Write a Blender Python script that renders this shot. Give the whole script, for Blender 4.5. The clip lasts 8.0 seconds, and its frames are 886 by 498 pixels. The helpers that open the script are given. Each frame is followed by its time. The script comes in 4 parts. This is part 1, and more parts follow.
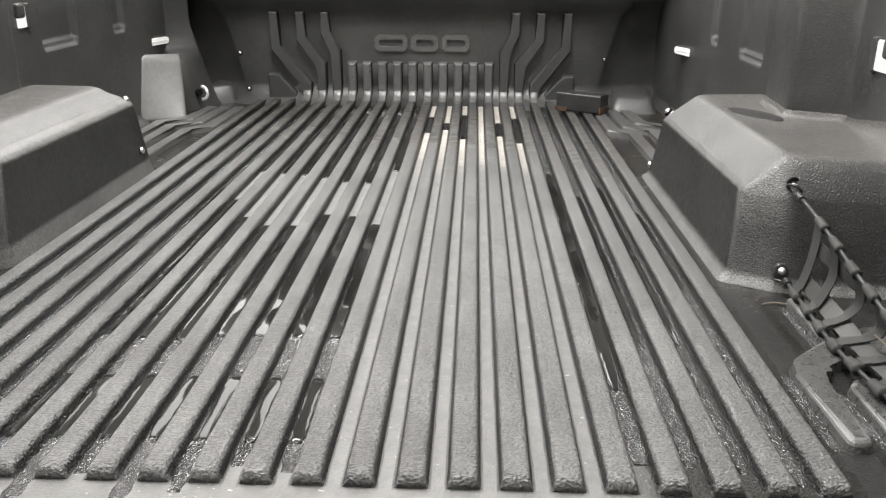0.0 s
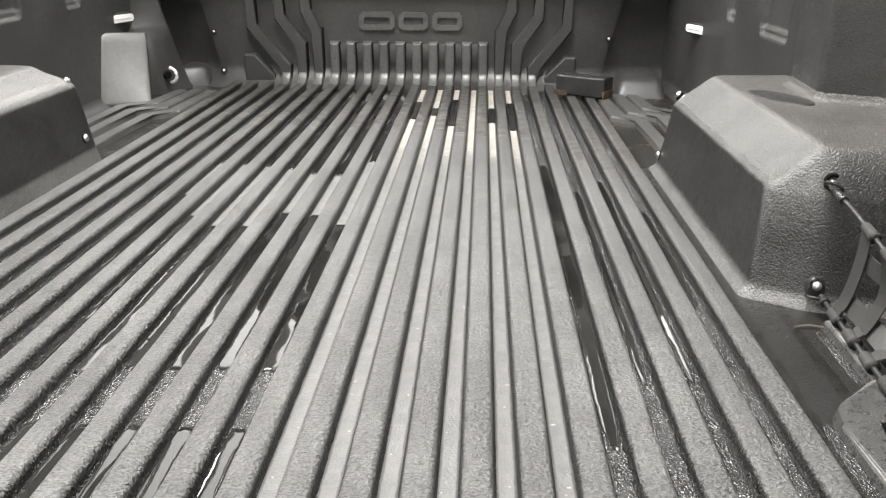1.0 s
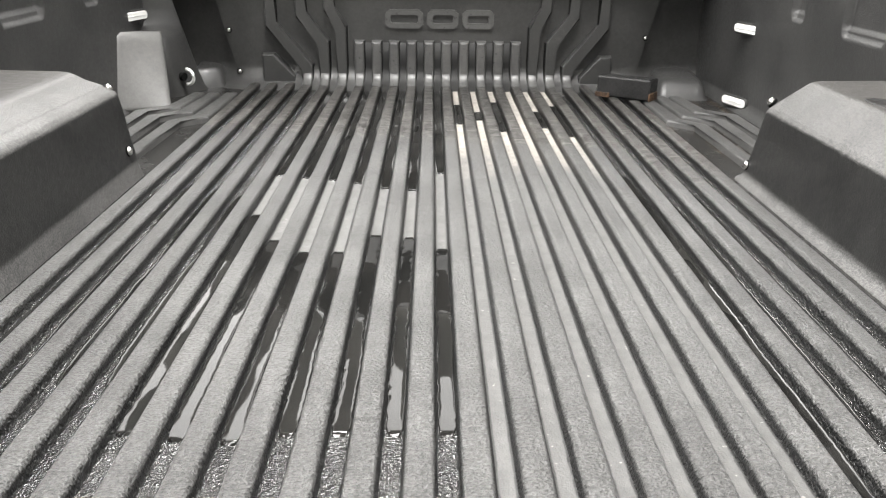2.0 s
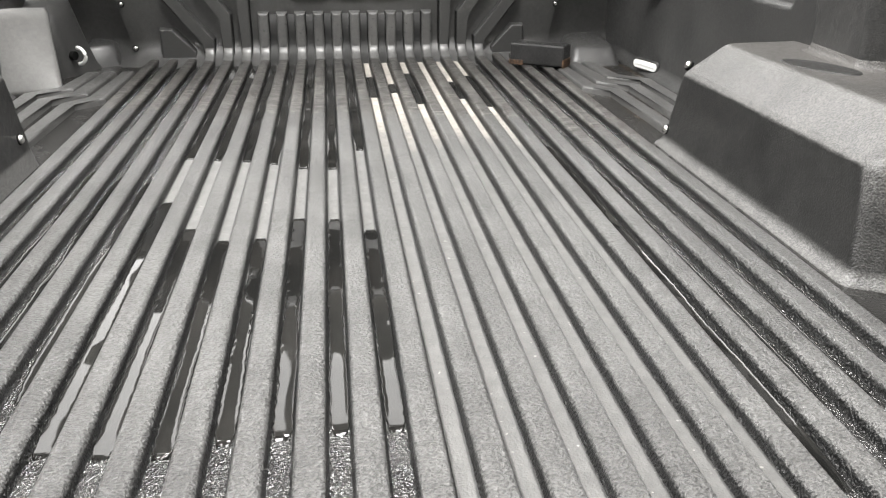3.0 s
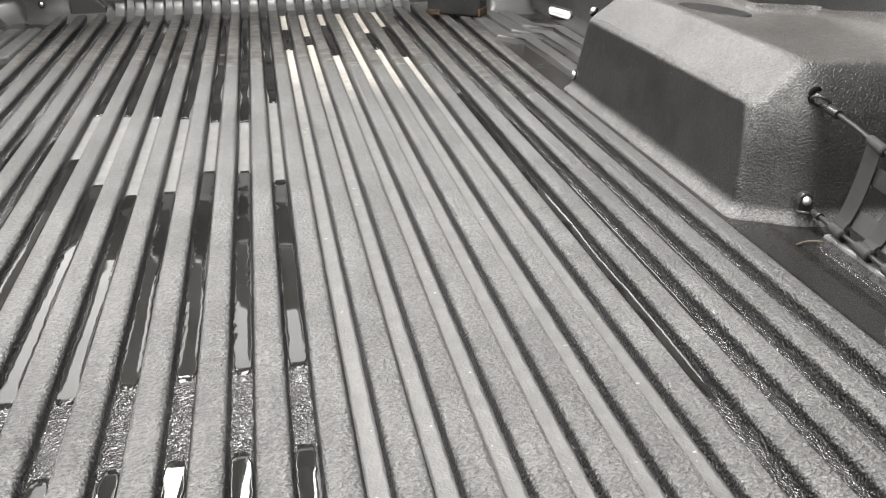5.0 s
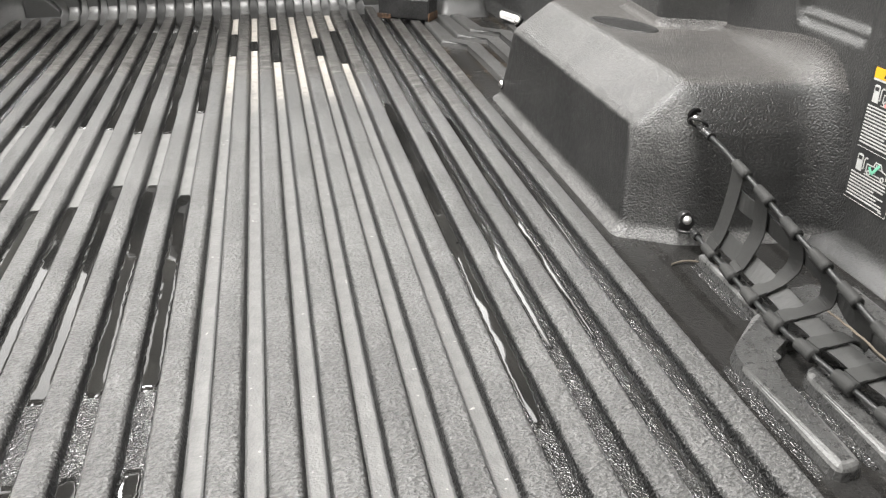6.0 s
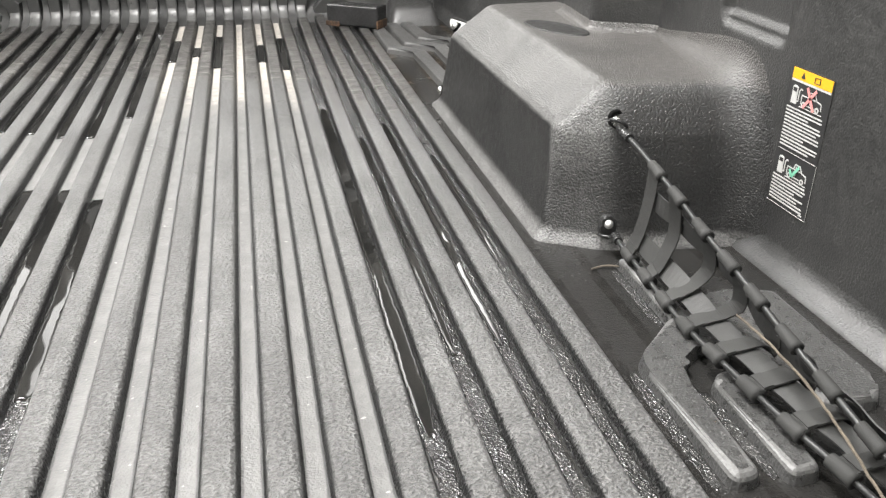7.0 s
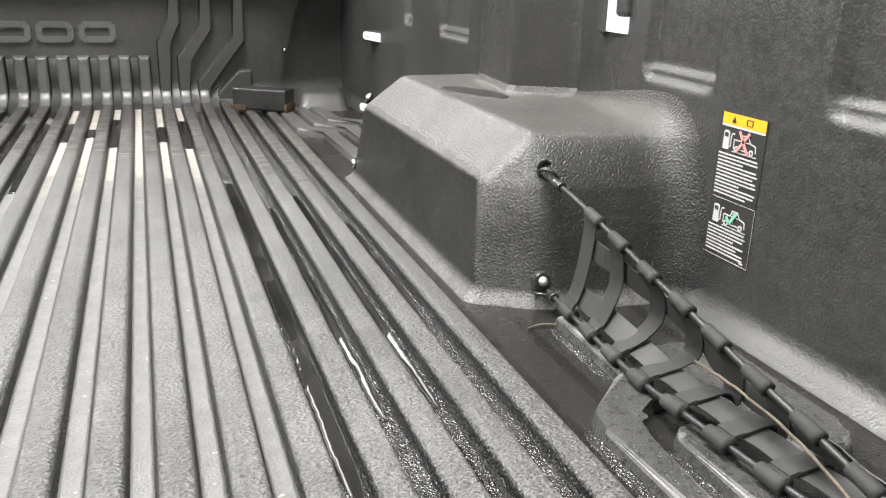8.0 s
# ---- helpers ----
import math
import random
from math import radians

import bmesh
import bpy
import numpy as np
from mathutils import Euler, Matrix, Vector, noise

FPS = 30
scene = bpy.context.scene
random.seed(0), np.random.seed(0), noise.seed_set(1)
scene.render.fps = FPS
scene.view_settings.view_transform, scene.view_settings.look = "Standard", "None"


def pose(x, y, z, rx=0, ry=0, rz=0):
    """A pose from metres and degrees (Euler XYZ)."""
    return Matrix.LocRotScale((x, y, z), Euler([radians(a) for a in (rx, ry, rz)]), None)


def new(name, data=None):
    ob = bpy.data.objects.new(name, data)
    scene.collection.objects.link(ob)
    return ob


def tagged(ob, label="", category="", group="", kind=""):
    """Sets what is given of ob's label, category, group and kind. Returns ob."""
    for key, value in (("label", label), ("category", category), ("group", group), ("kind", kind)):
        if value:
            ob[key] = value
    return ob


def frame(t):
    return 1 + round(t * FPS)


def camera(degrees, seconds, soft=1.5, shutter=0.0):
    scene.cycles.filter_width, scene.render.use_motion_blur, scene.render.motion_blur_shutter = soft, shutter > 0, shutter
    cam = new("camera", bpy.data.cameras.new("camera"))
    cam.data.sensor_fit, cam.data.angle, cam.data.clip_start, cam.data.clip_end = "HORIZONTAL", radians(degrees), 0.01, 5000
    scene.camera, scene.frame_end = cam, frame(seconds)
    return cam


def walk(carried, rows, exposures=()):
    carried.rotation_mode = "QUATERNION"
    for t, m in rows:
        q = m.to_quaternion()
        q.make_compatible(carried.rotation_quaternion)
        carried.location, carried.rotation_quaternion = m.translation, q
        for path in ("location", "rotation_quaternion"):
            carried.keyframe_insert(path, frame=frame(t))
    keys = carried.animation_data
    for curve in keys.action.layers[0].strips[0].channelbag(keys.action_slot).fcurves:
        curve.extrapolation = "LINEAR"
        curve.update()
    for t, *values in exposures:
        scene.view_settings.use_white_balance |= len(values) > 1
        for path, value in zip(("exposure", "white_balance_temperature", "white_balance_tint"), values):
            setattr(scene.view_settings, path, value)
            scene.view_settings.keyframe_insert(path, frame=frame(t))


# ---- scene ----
EXPOSURES = [(0.0, -0.19), (1.0, -0.03), (2.5, -0.05), (5.5, -0.05), (6.5, -0.05), (7.0, 0.06), (7.5, 0.12), (8.0, 0.13)]
cam = camera(56.51, 8.0, 1.25)
# seconds, eye in metres, yaw, pitch and lean in degrees
ROWS = [
    (0, 0.2005, -0.7369, 0.5244, 2.13, -19.99, 0.20),
    (0.5, 0.2369, -0.6266, 0.5086, 2.41, -20.53, 0.17),
    (1, 0.2486, -0.5065, 0.4756, 2.62, -20.92, 0.16),
    (1.2, 0.2183, -0.4685, 0.4733, 2.72, -20.99, 0.10),
    (2.3, -0.0527, -0.3489, 0.4817, -3.08, -21.80, 0.98),
    (2.5, -0.0527, -0.3333, 0.4805, -4.45, -22.15, 1.09),
    (3, -0.0448, -0.3229, 0.4749, -7.59, -23.41, 0.27),
    (3.5, -0.0363, -0.3234, 0.4753, -9.72, -24.88, 0.19),
    (4, -0.0414, -0.3224, 0.4696, -11.27, -25.89, 0.26),
    (5.5, 0.0615, -0.3949, 0.4839, -12.14, -26.72, 0.16),
    (6, 0.1658, -0.4067, 0.5213, -11.53, -27.21, 0.01),
    (6.2, 0.2138, -0.4163, 0.5285, -11.37, -27.25, 0.08),
    (6.5, 0.2538, -0.4315, 0.5384, -11.67, -27.54, 0.10),
    (6.8, 0.2736, -0.4336, 0.5301, -11.81, -27.37, 0.20),
    (7, 0.2582, -0.3985, 0.4921, -13.12, -26.15, 0.63),
    (7.2, 0.2435, -0.3723, 0.4342, -13.82, -24.41, 0.80),
    (7.5, 0.2355, -0.3456, 0.3826, -16.38, -20.46, 1.39),
    (7.7, 0.2389, -0.3365, 0.3811, -17.73, -19.37, 1.50),
    (8, 0.2548, -0.3318, 0.3991, -19.89, -18.64, 1.71),
]
walk(cam, [(t, pose(x, y, z, 90 + pitch, 0, yaw) @ pose(0, 0, 0, 0, 0, lean)) for t, x, y, z, yaw, pitch, lean in ROWS], EXPOSURES)

# ---- light ----
world = bpy.data.worlds.new("workshop_air")
world.use_nodes = True
world.node_tree.nodes["Background"].inputs[0].default_value = (0.9, 0.95, 1.0, 1)
world.node_tree.nodes["Background"].inputs[1].default_value = 0.1
scene.world = world


def overhead_light(x, y, sx, sy, power):
    data = bpy.data.lights.new("overhead_light", "AREA")
    data.shape, data.size, data.size_y, data.energy = "RECTANGLE", sx, sy, power
    data.color = (1.0, 0.985, 0.965)
    ob = new("overhead_light", data)
    ob.location = (x, y, 2.78)
    return ob


# unseen; those ahead fit the pool reflections, the one at -3.1 is added fill
for lx, ly, sx, sy, power in ((-2.9, 1.1, 0.6, 2.4, 235), (0.0, 1.0, 0.8, 1.5, 190), (-0.6, 3.3, 0.35, 1.2, 110), (2.7, 0.4, 0.6, 2.4, 45),
                              (-0.8, -3.1, 2.4, 0.6, 115), (-1.75, 5.5, 0.7, 4.2, 65), (-3.4, 5.4, 0.8, 4.4, 75), (0.0, 4.75, 1.0, 1.1, 22), (1.9, 4.7, 0.5, 2.8, 58), (3.4, 4.3, 0.5, 2.8, 62)):
    overhead_light(lx, ly, sx, sy, power)

# ---- materials ----


def nodes_of(name):
    m = bpy.data.materials.new(name)
    m.use_nodes = True
    nt = m.node_tree
    return m, nt, nt.nodes["Principled BSDF"]


def noise_node(nt, vec, scale, detail=4.0, rough=0.55):
    n = nt.nodes.new("ShaderNodeTexNoise")
    n.inputs["Scale"].default_value, n.inputs["Detail"].default_value, n.inputs["Roughness"].default_value = scale, detail, rough
    nt.links.new(vec, n.inputs["Vector"])
    return n.outputs["Fac"]


def span(nt, value, a, b, lo=0.0, hi=1.0):
    n = nt.nodes.new("ShaderNodeMapRange")
    n.interpolation_type = "SMOOTHSTEP"
    nt.links.new(value, n.inputs["Value"])
    for key, v in (("From Min", a), ("From Max", b), ("To Min", lo), ("To Max", hi)):
        n.inputs[key].default_value = v
    return n.outputs["Result"]


def maths(nt, op, a, b):
    n = nt.nodes.new("ShaderNodeMath")
    n.operation = op
    for i, v in enumerate((a, b)):
        if isinstance(v, (int, float)):
            n.inputs[i].default_value = v
        else:
            nt.links.new(v, n.inputs[i])
    return n.outputs[0]


def mixed(nt, fac, a, b):
    n = nt.nodes.new("ShaderNodeMix")
    n.data_type = "RGBA"
    if isinstance(fac, (int, float)):
        n.inputs["Factor"].default_value = fac
    else:
        nt.links.new(fac, n.inputs["Factor"])
    for key, v in ((6, a), (7, b)):
        if isinstance(v, tuple):
            n.inputs[key].default_value = (*v, 1)
        else:
            nt.links.new(v, n.inputs[key])
    return n.outputs[2]


def bumped(nt, bsdf, height, strength, distance):
    n = nt.nodes.new("ShaderNodeBump")
    n.inputs["Strength"].default_value, n.inputs["Distance"].default_value = strength, distance
    nt.links.new(height, n.inputs["Height"])
    nt.links.new(n.outputs["Normal"], bsdf.inputs["Normal"])


def place(nt):
    return nt.nodes.new("ShaderNodeNewGeometry").outputs["Position"]


def axes(nt, vec):
    n = nt.nodes.new("ShaderNodeSeparateXYZ")
    nt.links.new(vec, n.inputs[0])
    return n.outputs


def plastic(name, base, dust, dusty=(0.35, 0.65), rough=0.45, grain=420.0, relief=0.0006, depth=0.6, spec=0.5):
    """Moulded black polyethylene: pebbled grain, scuffs, and pale dust in patches."""
    m, nt, b = nodes_of(name)
    p = place(nt)
    pebble = noise_node(nt, p, grain, 2.0, 0.5)
    patch = noise_node(nt, p, 7.0, 5.0, 0.6)
    fine = noise_node(nt, p, 90.0, 4.0, 0.6)
    fac = span(nt, maths(nt, "ADD", maths(nt, "MULTIPLY", patch, 0.6), maths(nt, "MULTIPLY", fine, 0.4)), *dusty)
    speck = span(nt, pebble, 0.35, 0.7, 0.85, 1.12)
    col = mixed(nt, fac, base, dust)
    n = nt.nodes.new("ShaderNodeMix")
    n.data_type, n.blend_type = "RGBA", "MULTIPLY"
    n.inputs["Factor"].default_value = 1.0
    nt.links.new(col, n.inputs[6])
    nt.links.new(speck, n.inputs[7])
    nt.links.new(n.outputs[2], b.inputs["Base Color"])
    nt.links.new(span(nt, fine, 0.3, 0.7, rough - 0.07, rough + 0.1), b.inputs["Roughness"])
    b.inputs["Specular IOR Level"].default_value = spec
    bumped(nt, b, pebble, depth, relief)
    return m


LINER = plastic("liner_plastic", (0.028, 0.028, 0.0276), (0.045, 0.0446, 0.0434), rough=0.4, grain=310, relief=0.0011, depth=0.8, spec=0.7)
PANEL = plastic("bulkhead_panel_plastic", (0.036, 0.0358, 0.035), (0.060, 0.0595, 0.058), rough=0.36, grain=420, relief=0.0008, depth=0.6, spec=0.6)
FRONT = plastic("pale_bulkhead_plastic", (0.064, 0.0637, 0.0625), (0.100, 0.0993, 0.0965), rough=0.34, grain=420, relief=0.0008, depth=0.6, spec=0.7)
SMOOTH = plastic("smooth_liner_plastic", (0.038, 0.038, 0.037), (0.075, 0.074, 0.071), (0.54, 0.72), rough=0.4, grain=420, relief=0.0008, depth=0.6, spec=0.7)
STEPPED = plastic("worn_step_plastic", (0.05, 0.0495, 0.048), (0.088, 0.087, 0.085), rough=0.4, grain=330, relief=0.0013, depth=0.8, spec=0.6)
PALE = plastic("lit_facet_plastic", (0.122, 0.1205, 0.1175), (0.165, 0.163, 0.158), rough=0.5, grain=500, relief=0.0004, depth=0.5)
PEBBLED = plastic("pebbled_wet_plastic", (0.042, 0.042, 0.041), (0.070, 0.0695, 0.068), rough=0.3, grain=330, relief=0.0015, depth=1.0, spec=0.8)
EDGE_LIGHT = plastic("edge_light_plastic", (0.105, 0.1045, 0.102), (0.15, 0.149, 0.146), rough=0.32, grain=330, relief=0.0009, depth=0.7, spec=0.7)
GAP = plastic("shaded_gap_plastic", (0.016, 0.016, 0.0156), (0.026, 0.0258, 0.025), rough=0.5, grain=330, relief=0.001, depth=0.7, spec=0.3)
FLANK_SHADE = plastic("flank_shade_plastic", (0.007, 0.007, 0.0068), (0.012, 0.012, 0.0115), rough=0.55, grain=330, relief=0.001, depth=0.7, spec=0.2)
# lighter copy of the webbing: the light on the lengthwise straps
LIT_WEB = plastic("lit_webbing", (0.040, 0.040, 0.039), (0.058, 0.058, 0.056), rough=0.6, grain=1400, relief=0.0003)
WEBBING = plastic("woven_webbing", (0.027, 0.027, 0.026), (0.042, 0.042, 0.040), rough=0.75, grain=1400, relief=0.0004)
CORD = plastic("black_rubber_cord", (0.02, 0.02, 0.02), (0.03, 0.03, 0.03), rough=0.4, grain=900, relief=0.0002)


def rib_plastic():
    """Rib tops: grey with ground-in dust, darker and browner towards the bulkhead where dirt gathers."""
    m, nt, b = nodes_of("rib_plastic")
    p = place(nt)
    x, y, z = axes(nt, p)
    crinkle = nt.nodes.new("ShaderNodeMapping")
    crinkle.inputs["Scale"].default_value = (225.0, 340.0, 250.0)
    nt.links.new(p, crinkle.inputs["Vector"])
    pebble = noise_node(nt, crinkle.outputs["Vector"], 1.0, 2.0, 0.5)
    patch = noise_node(nt, p, 5.0, 6.0, 0.62)
    fine = noise_node(nt, p, 60.0, 5.0, 0.65)
    stretch = nt.nodes.new("ShaderNodeMapping")
    stretch.inputs["Scale"].default_value = (45.0, 5.0, 45.0)
    nt.links.new(p, stretch.inputs["Vector"])
    streak = noise_node(nt, stretch.outputs["Vector"], 1.0, 3.0, 0.6)
    col = mixed(nt, span(nt, maths(nt, "ADD", maths(nt, "MULTIPLY", patch, 0.75), maths(nt, "MULTIPLY", streak, 0.25)), 0.38, 0.62), (0.111, 0.110, 0.108), (0.163, 0.162, 0.159))
    dirt = span(nt, maths(nt, "ADD", y, maths(nt, "MULTIPLY", maths(nt, "SUBTRACT", patch, 0.5), 1.3)), 1.5, 2.05)
    dirt = maths(nt, "MULTIPLY", dirt, span(nt, maths(nt, "ADD", maths(nt, "MULTIPLY", fine, 0.6), maths(nt, "MULTIPLY", streak, 0.4)), 0.40, 0.56, 0.25, 1.0))
    col = mixed(nt, dirt, col, (0.05, 0.044, 0.038))
    washed = maths(nt, "MULTIPLY", span(nt, maths(nt, "ADD", x, maths(nt, "MULTIPLY", maths(nt, "SUBTRACT", patch, 0.5), 0.25)), 0.50, 0.62), 0.85)
    col = mixed(nt, washed, col, (0.106, 0.105, 0.103))
    # scraped and soiled stretch in front of the bulkhead, ending at a tide line, with pale scratches
    edge = maths(nt, "ADD", maths(nt, "ADD", y, maths(nt, "MULTIPLY", x, 0.2)), maths(nt, "MULTIPLY", maths(nt, "SUBTRACT", fine, 0.5), 0.10))
    soiled = span(nt, edge, 1.575, 1.605)
    soiled = maths(nt, "MAXIMUM", soiled, maths(nt, "MULTIPLY", span(nt, x, 0.36, 0.48), span(nt, maths(nt, "ADD", y, maths(nt, "MULTIPLY", patch, 0.5)), 1.35, 1.7)))
    tide = maths(nt, "MULTIPLY", span(nt, edge, 1.574, 1.586), span(nt, edge, 1.606, 1.594))
    blotch = noise_node(nt, p, 30.0, 8.0, 0.7)
    soil = mixed(nt, span(nt, blotch, 0.40, 0.60), (0.034, 0.031, 0.028), (0.150, 0.145, 0.138))
    col = mixed(nt, maths(nt, "MULTIPLY", soiled, 0.9), col, soil)
    col = mixed(nt, maths(nt, "MULTIPLY", tide, span(nt, blotch, 0.48, 0.62)), col, (0.26, 0.25, 0.235))
    scrape = nt.nodes.new("ShaderNodeMapping")
    scrape.inputs["Scale"].default_value, scrape.inputs["Rotation"].default_value = (14.0, 150.0, 20.0), (0.0, 0.0, 0.35)
    nt.links.new(p, scrape.inputs["Vector"])
    scratch = maths(nt, "MULTIPLY", soiled, span(nt, noise_node(nt, scrape.outputs["Vector"], 1.0, 3.0, 0.6), 0.56, 0.62, 0.0, 0.85))
    col = mixed(nt, scratch, col, (0.33, 0.32, 0.30))
    n = nt.nodes.new("ShaderNodeMix")
    n.data_type, n.blend_type = "RGBA", "MULTIPLY"
    n.inputs["Factor"].default_value = 1.0
    nt.links.new(col, n.inputs[6])
    mottle = span(nt, noise_node(nt, p, 150.0, 2.0, 0.6), 0.34, 0.66, 0.87, 1.13)
    nt.links.new(maths(nt, "MULTIPLY", maths(nt, "MULTIPLY", span(nt, pebble, 0.34, 0.66, 0.73, 1.18), span(nt, fine, 0.3, 0.7, 0.9, 1.1)), mottle), n.inputs[7])
    # dust lies on the top and shoulders; flank shade is painted near black below
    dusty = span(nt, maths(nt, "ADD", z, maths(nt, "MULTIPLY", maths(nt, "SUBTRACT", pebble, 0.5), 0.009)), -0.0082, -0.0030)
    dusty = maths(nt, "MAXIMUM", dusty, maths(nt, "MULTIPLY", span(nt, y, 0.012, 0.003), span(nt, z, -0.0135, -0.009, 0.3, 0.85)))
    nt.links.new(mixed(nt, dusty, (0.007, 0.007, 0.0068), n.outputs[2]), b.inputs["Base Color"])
    nt.links.new(span(nt, washed, 0.0, 0.85, 0.37, 0.33), b.inputs["Roughness"])
    bumped(nt, b, pebble, 1.0, 0.0062)
    return m


def groove_plastic():
    """Groove floors: pale dried dust film, near-white residue in a few channels by the bulkhead, dark at the sides."""
    m, nt, b = nodes_of("groove_plastic")
    p = place(nt)
    x, y, z = axes(nt, p)
    pebble = noise_node(nt, p, 330.0, 2.0, 0.5)
    patch = noise_node(nt, p, 6.0, 6.0, 0.62)
    fine = noise_node(nt, p, 45.0, 5.0, 0.65)
    film = mixed(nt, span(nt, fine, 0.3, 0.7), (0.106, 0.105, 0.102), (0.143, 0.141, 0.137))
    speck = noise_node(nt, p, 150.0, 1.0, 0.4)
    film = mixed(nt, span(nt, speck, 0.74, 0.80), film, (0.34, 0.33, 0.31))
    bare = mixed(nt, span(nt, fine, 0.35, 0.7), (0.011, 0.0104, 0.0096), (0.020, 0.019, 0.0175))
    # the middle channels dried out, the outer ones stay damp and bare
    inside = maths(nt, "MULTIPLY", span(nt, x, -0.40, -0.34), span(nt, x, 0.42, 0.36))
    col = mixed(nt, inside, bare, film)
    resid = maths(nt, "MULTIPLY", maths(nt, "MULTIPLY", span(nt, x, 0.02, 0.03), span(nt, x, 0.37, 0.36)),
                  span(nt, maths(nt, "ADD", y, maths(nt, "MULTIPLY", patch, 0.6)), 1.55, 1.97))
    col = mixed(nt, maths(nt, "MULTIPLY", resid, span(nt, fine, 0.36, 0.6, 0.5, 1.0)), col, (0.40, 0.37, 0.33))
    rust = maths(nt, "MULTIPLY", span(nt, x, 0.55, 0.62), maths(nt, "MULTIPLY", span(nt, y, 1.3, 1.5), span(nt, patch, 0.4, 0.6)))
    col = mixed(nt, maths(nt, "MULTIPLY", rust, 0.8), col, (0.030, 0.0225, 0.0155))
    # near-black band along both feet of every rib, with an uneven edge
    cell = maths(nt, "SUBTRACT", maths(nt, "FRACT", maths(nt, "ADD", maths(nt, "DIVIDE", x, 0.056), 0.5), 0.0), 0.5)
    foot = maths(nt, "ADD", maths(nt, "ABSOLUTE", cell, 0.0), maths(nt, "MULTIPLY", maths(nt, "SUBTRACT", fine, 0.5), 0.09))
    foot_band = maths(nt, "MULTIPLY", span(nt, foot, 0.116, 0.156, 0.0, 0.94), span(nt, y, -0.008, 0.004))
    col = mixed(nt, foot_band, col, (0.022, 0.0215, 0.0205))
    nt.links.new(col, b.inputs["Base Color"])
    nt.links.new(maths(nt, "ADD", span(nt, patch, 0.35, 0.65, 0.14, 0.3), maths(nt, "MULTIPLY", inside, 0.26)), b.inputs["Roughness"])
    nt.links.new(span(nt, inside, 0.0, 1.0, 0.28, 0.5), b.inputs["Specular IOR Level"])
    bumped(nt, b, pebble, 0.8, 0.0014)
    return m



def housing_plastic():
    """Wheel housing: black pebbled plastic, rubbed and lightened along the sloped shoulder, the rear corner and the
    foot.
    """
    m, nt, b = nodes_of("housing_plastic")
    p = place(nt)
    x, y, z = axes(nt, p)
    pebble = noise_node(nt, p, 340.0, 2.0, 0.5)
    patch = noise_node(nt, p, 9.0, 5.0, 0.6)
    fine = noise_node(nt, p, 80.0, 4.0, 0.6)
    wob = maths(nt, "MULTIPLY", maths(nt, "SUBTRACT", fine, 0.5), 0.009)
    ax = maths(nt, "ADD", maths(nt, "ABSOLUTE", x, 0.0), wob)
    zz = maths(nt, "ADD", z, wob)
    yy = maths(nt, "ADD", y, wob)
    # light on the sloped shoulder is painted in as a paler colour
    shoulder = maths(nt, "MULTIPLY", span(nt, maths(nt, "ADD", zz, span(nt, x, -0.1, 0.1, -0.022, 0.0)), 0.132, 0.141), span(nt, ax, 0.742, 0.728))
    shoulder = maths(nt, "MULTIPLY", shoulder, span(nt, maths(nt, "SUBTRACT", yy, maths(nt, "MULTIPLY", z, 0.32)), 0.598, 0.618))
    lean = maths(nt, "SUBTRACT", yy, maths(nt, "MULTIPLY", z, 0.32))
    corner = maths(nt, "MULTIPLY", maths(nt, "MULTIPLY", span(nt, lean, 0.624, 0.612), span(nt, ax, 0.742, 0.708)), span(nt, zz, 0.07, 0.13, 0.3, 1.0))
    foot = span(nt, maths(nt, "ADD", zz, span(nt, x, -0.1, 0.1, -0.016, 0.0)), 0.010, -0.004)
    worn_lit = maths(nt, "MULTIPLY", maths(nt, "MAXIMUM", maths(nt, "MAXIMUM", shoulder, corner), foot), span(nt, patch, 0.3, 0.6, 0.72, 1.0))
    # the flat inner face is moulded smoother, its shade painted in darker
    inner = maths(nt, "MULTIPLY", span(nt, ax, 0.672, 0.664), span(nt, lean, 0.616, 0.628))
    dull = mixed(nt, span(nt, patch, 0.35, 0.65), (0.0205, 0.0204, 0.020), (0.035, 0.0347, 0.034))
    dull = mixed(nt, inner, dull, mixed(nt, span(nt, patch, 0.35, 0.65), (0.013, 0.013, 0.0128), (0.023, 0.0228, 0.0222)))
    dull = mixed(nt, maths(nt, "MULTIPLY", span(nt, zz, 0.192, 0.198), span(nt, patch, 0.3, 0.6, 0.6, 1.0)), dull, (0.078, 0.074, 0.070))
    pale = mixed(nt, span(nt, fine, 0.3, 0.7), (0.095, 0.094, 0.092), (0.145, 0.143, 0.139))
    col = mixed(nt, worn_lit, dull, pale)
    # thin scratches along the inner face
    scratch = nt.nodes.new("ShaderNodeMapping")
    scratch.inputs["Scale"].default_value, scratch.inputs["Rotation"].default_value = (30.0, 14.0, 260.0), (0.5, 0.0, 0.0)
    nt.links.new(p, scratch.inputs["Vector"])
    col = mixed(nt, span(nt, noise_node(nt, scratch.outputs["Vector"], 1.0, 2.0, 0.5), 0.74, 0.82, 0.0, 0.3), col, (0.11, 0.109, 0.106))
    n = nt.nodes.new("ShaderNodeMix")
    n.data_type, n.blend_type = "RGBA", "MULTIPLY"
    n.inputs["Factor"].default_value = 1.0
    nt.links.new(col, n.inputs[6])
    nt.links.new(span(nt, pebble, 0.36, 0.66, 0.62, 1.28), n.inputs[7])
    nt.links.new(n.outputs[2], b.inputs["Base Color"])
    nt.links.new(span(nt, fine, 0.3, 0.7, 0.34, 0.48), b.inputs["Roughness"])
    b.inputs["Specular IOR Level"].default_value = 0.6
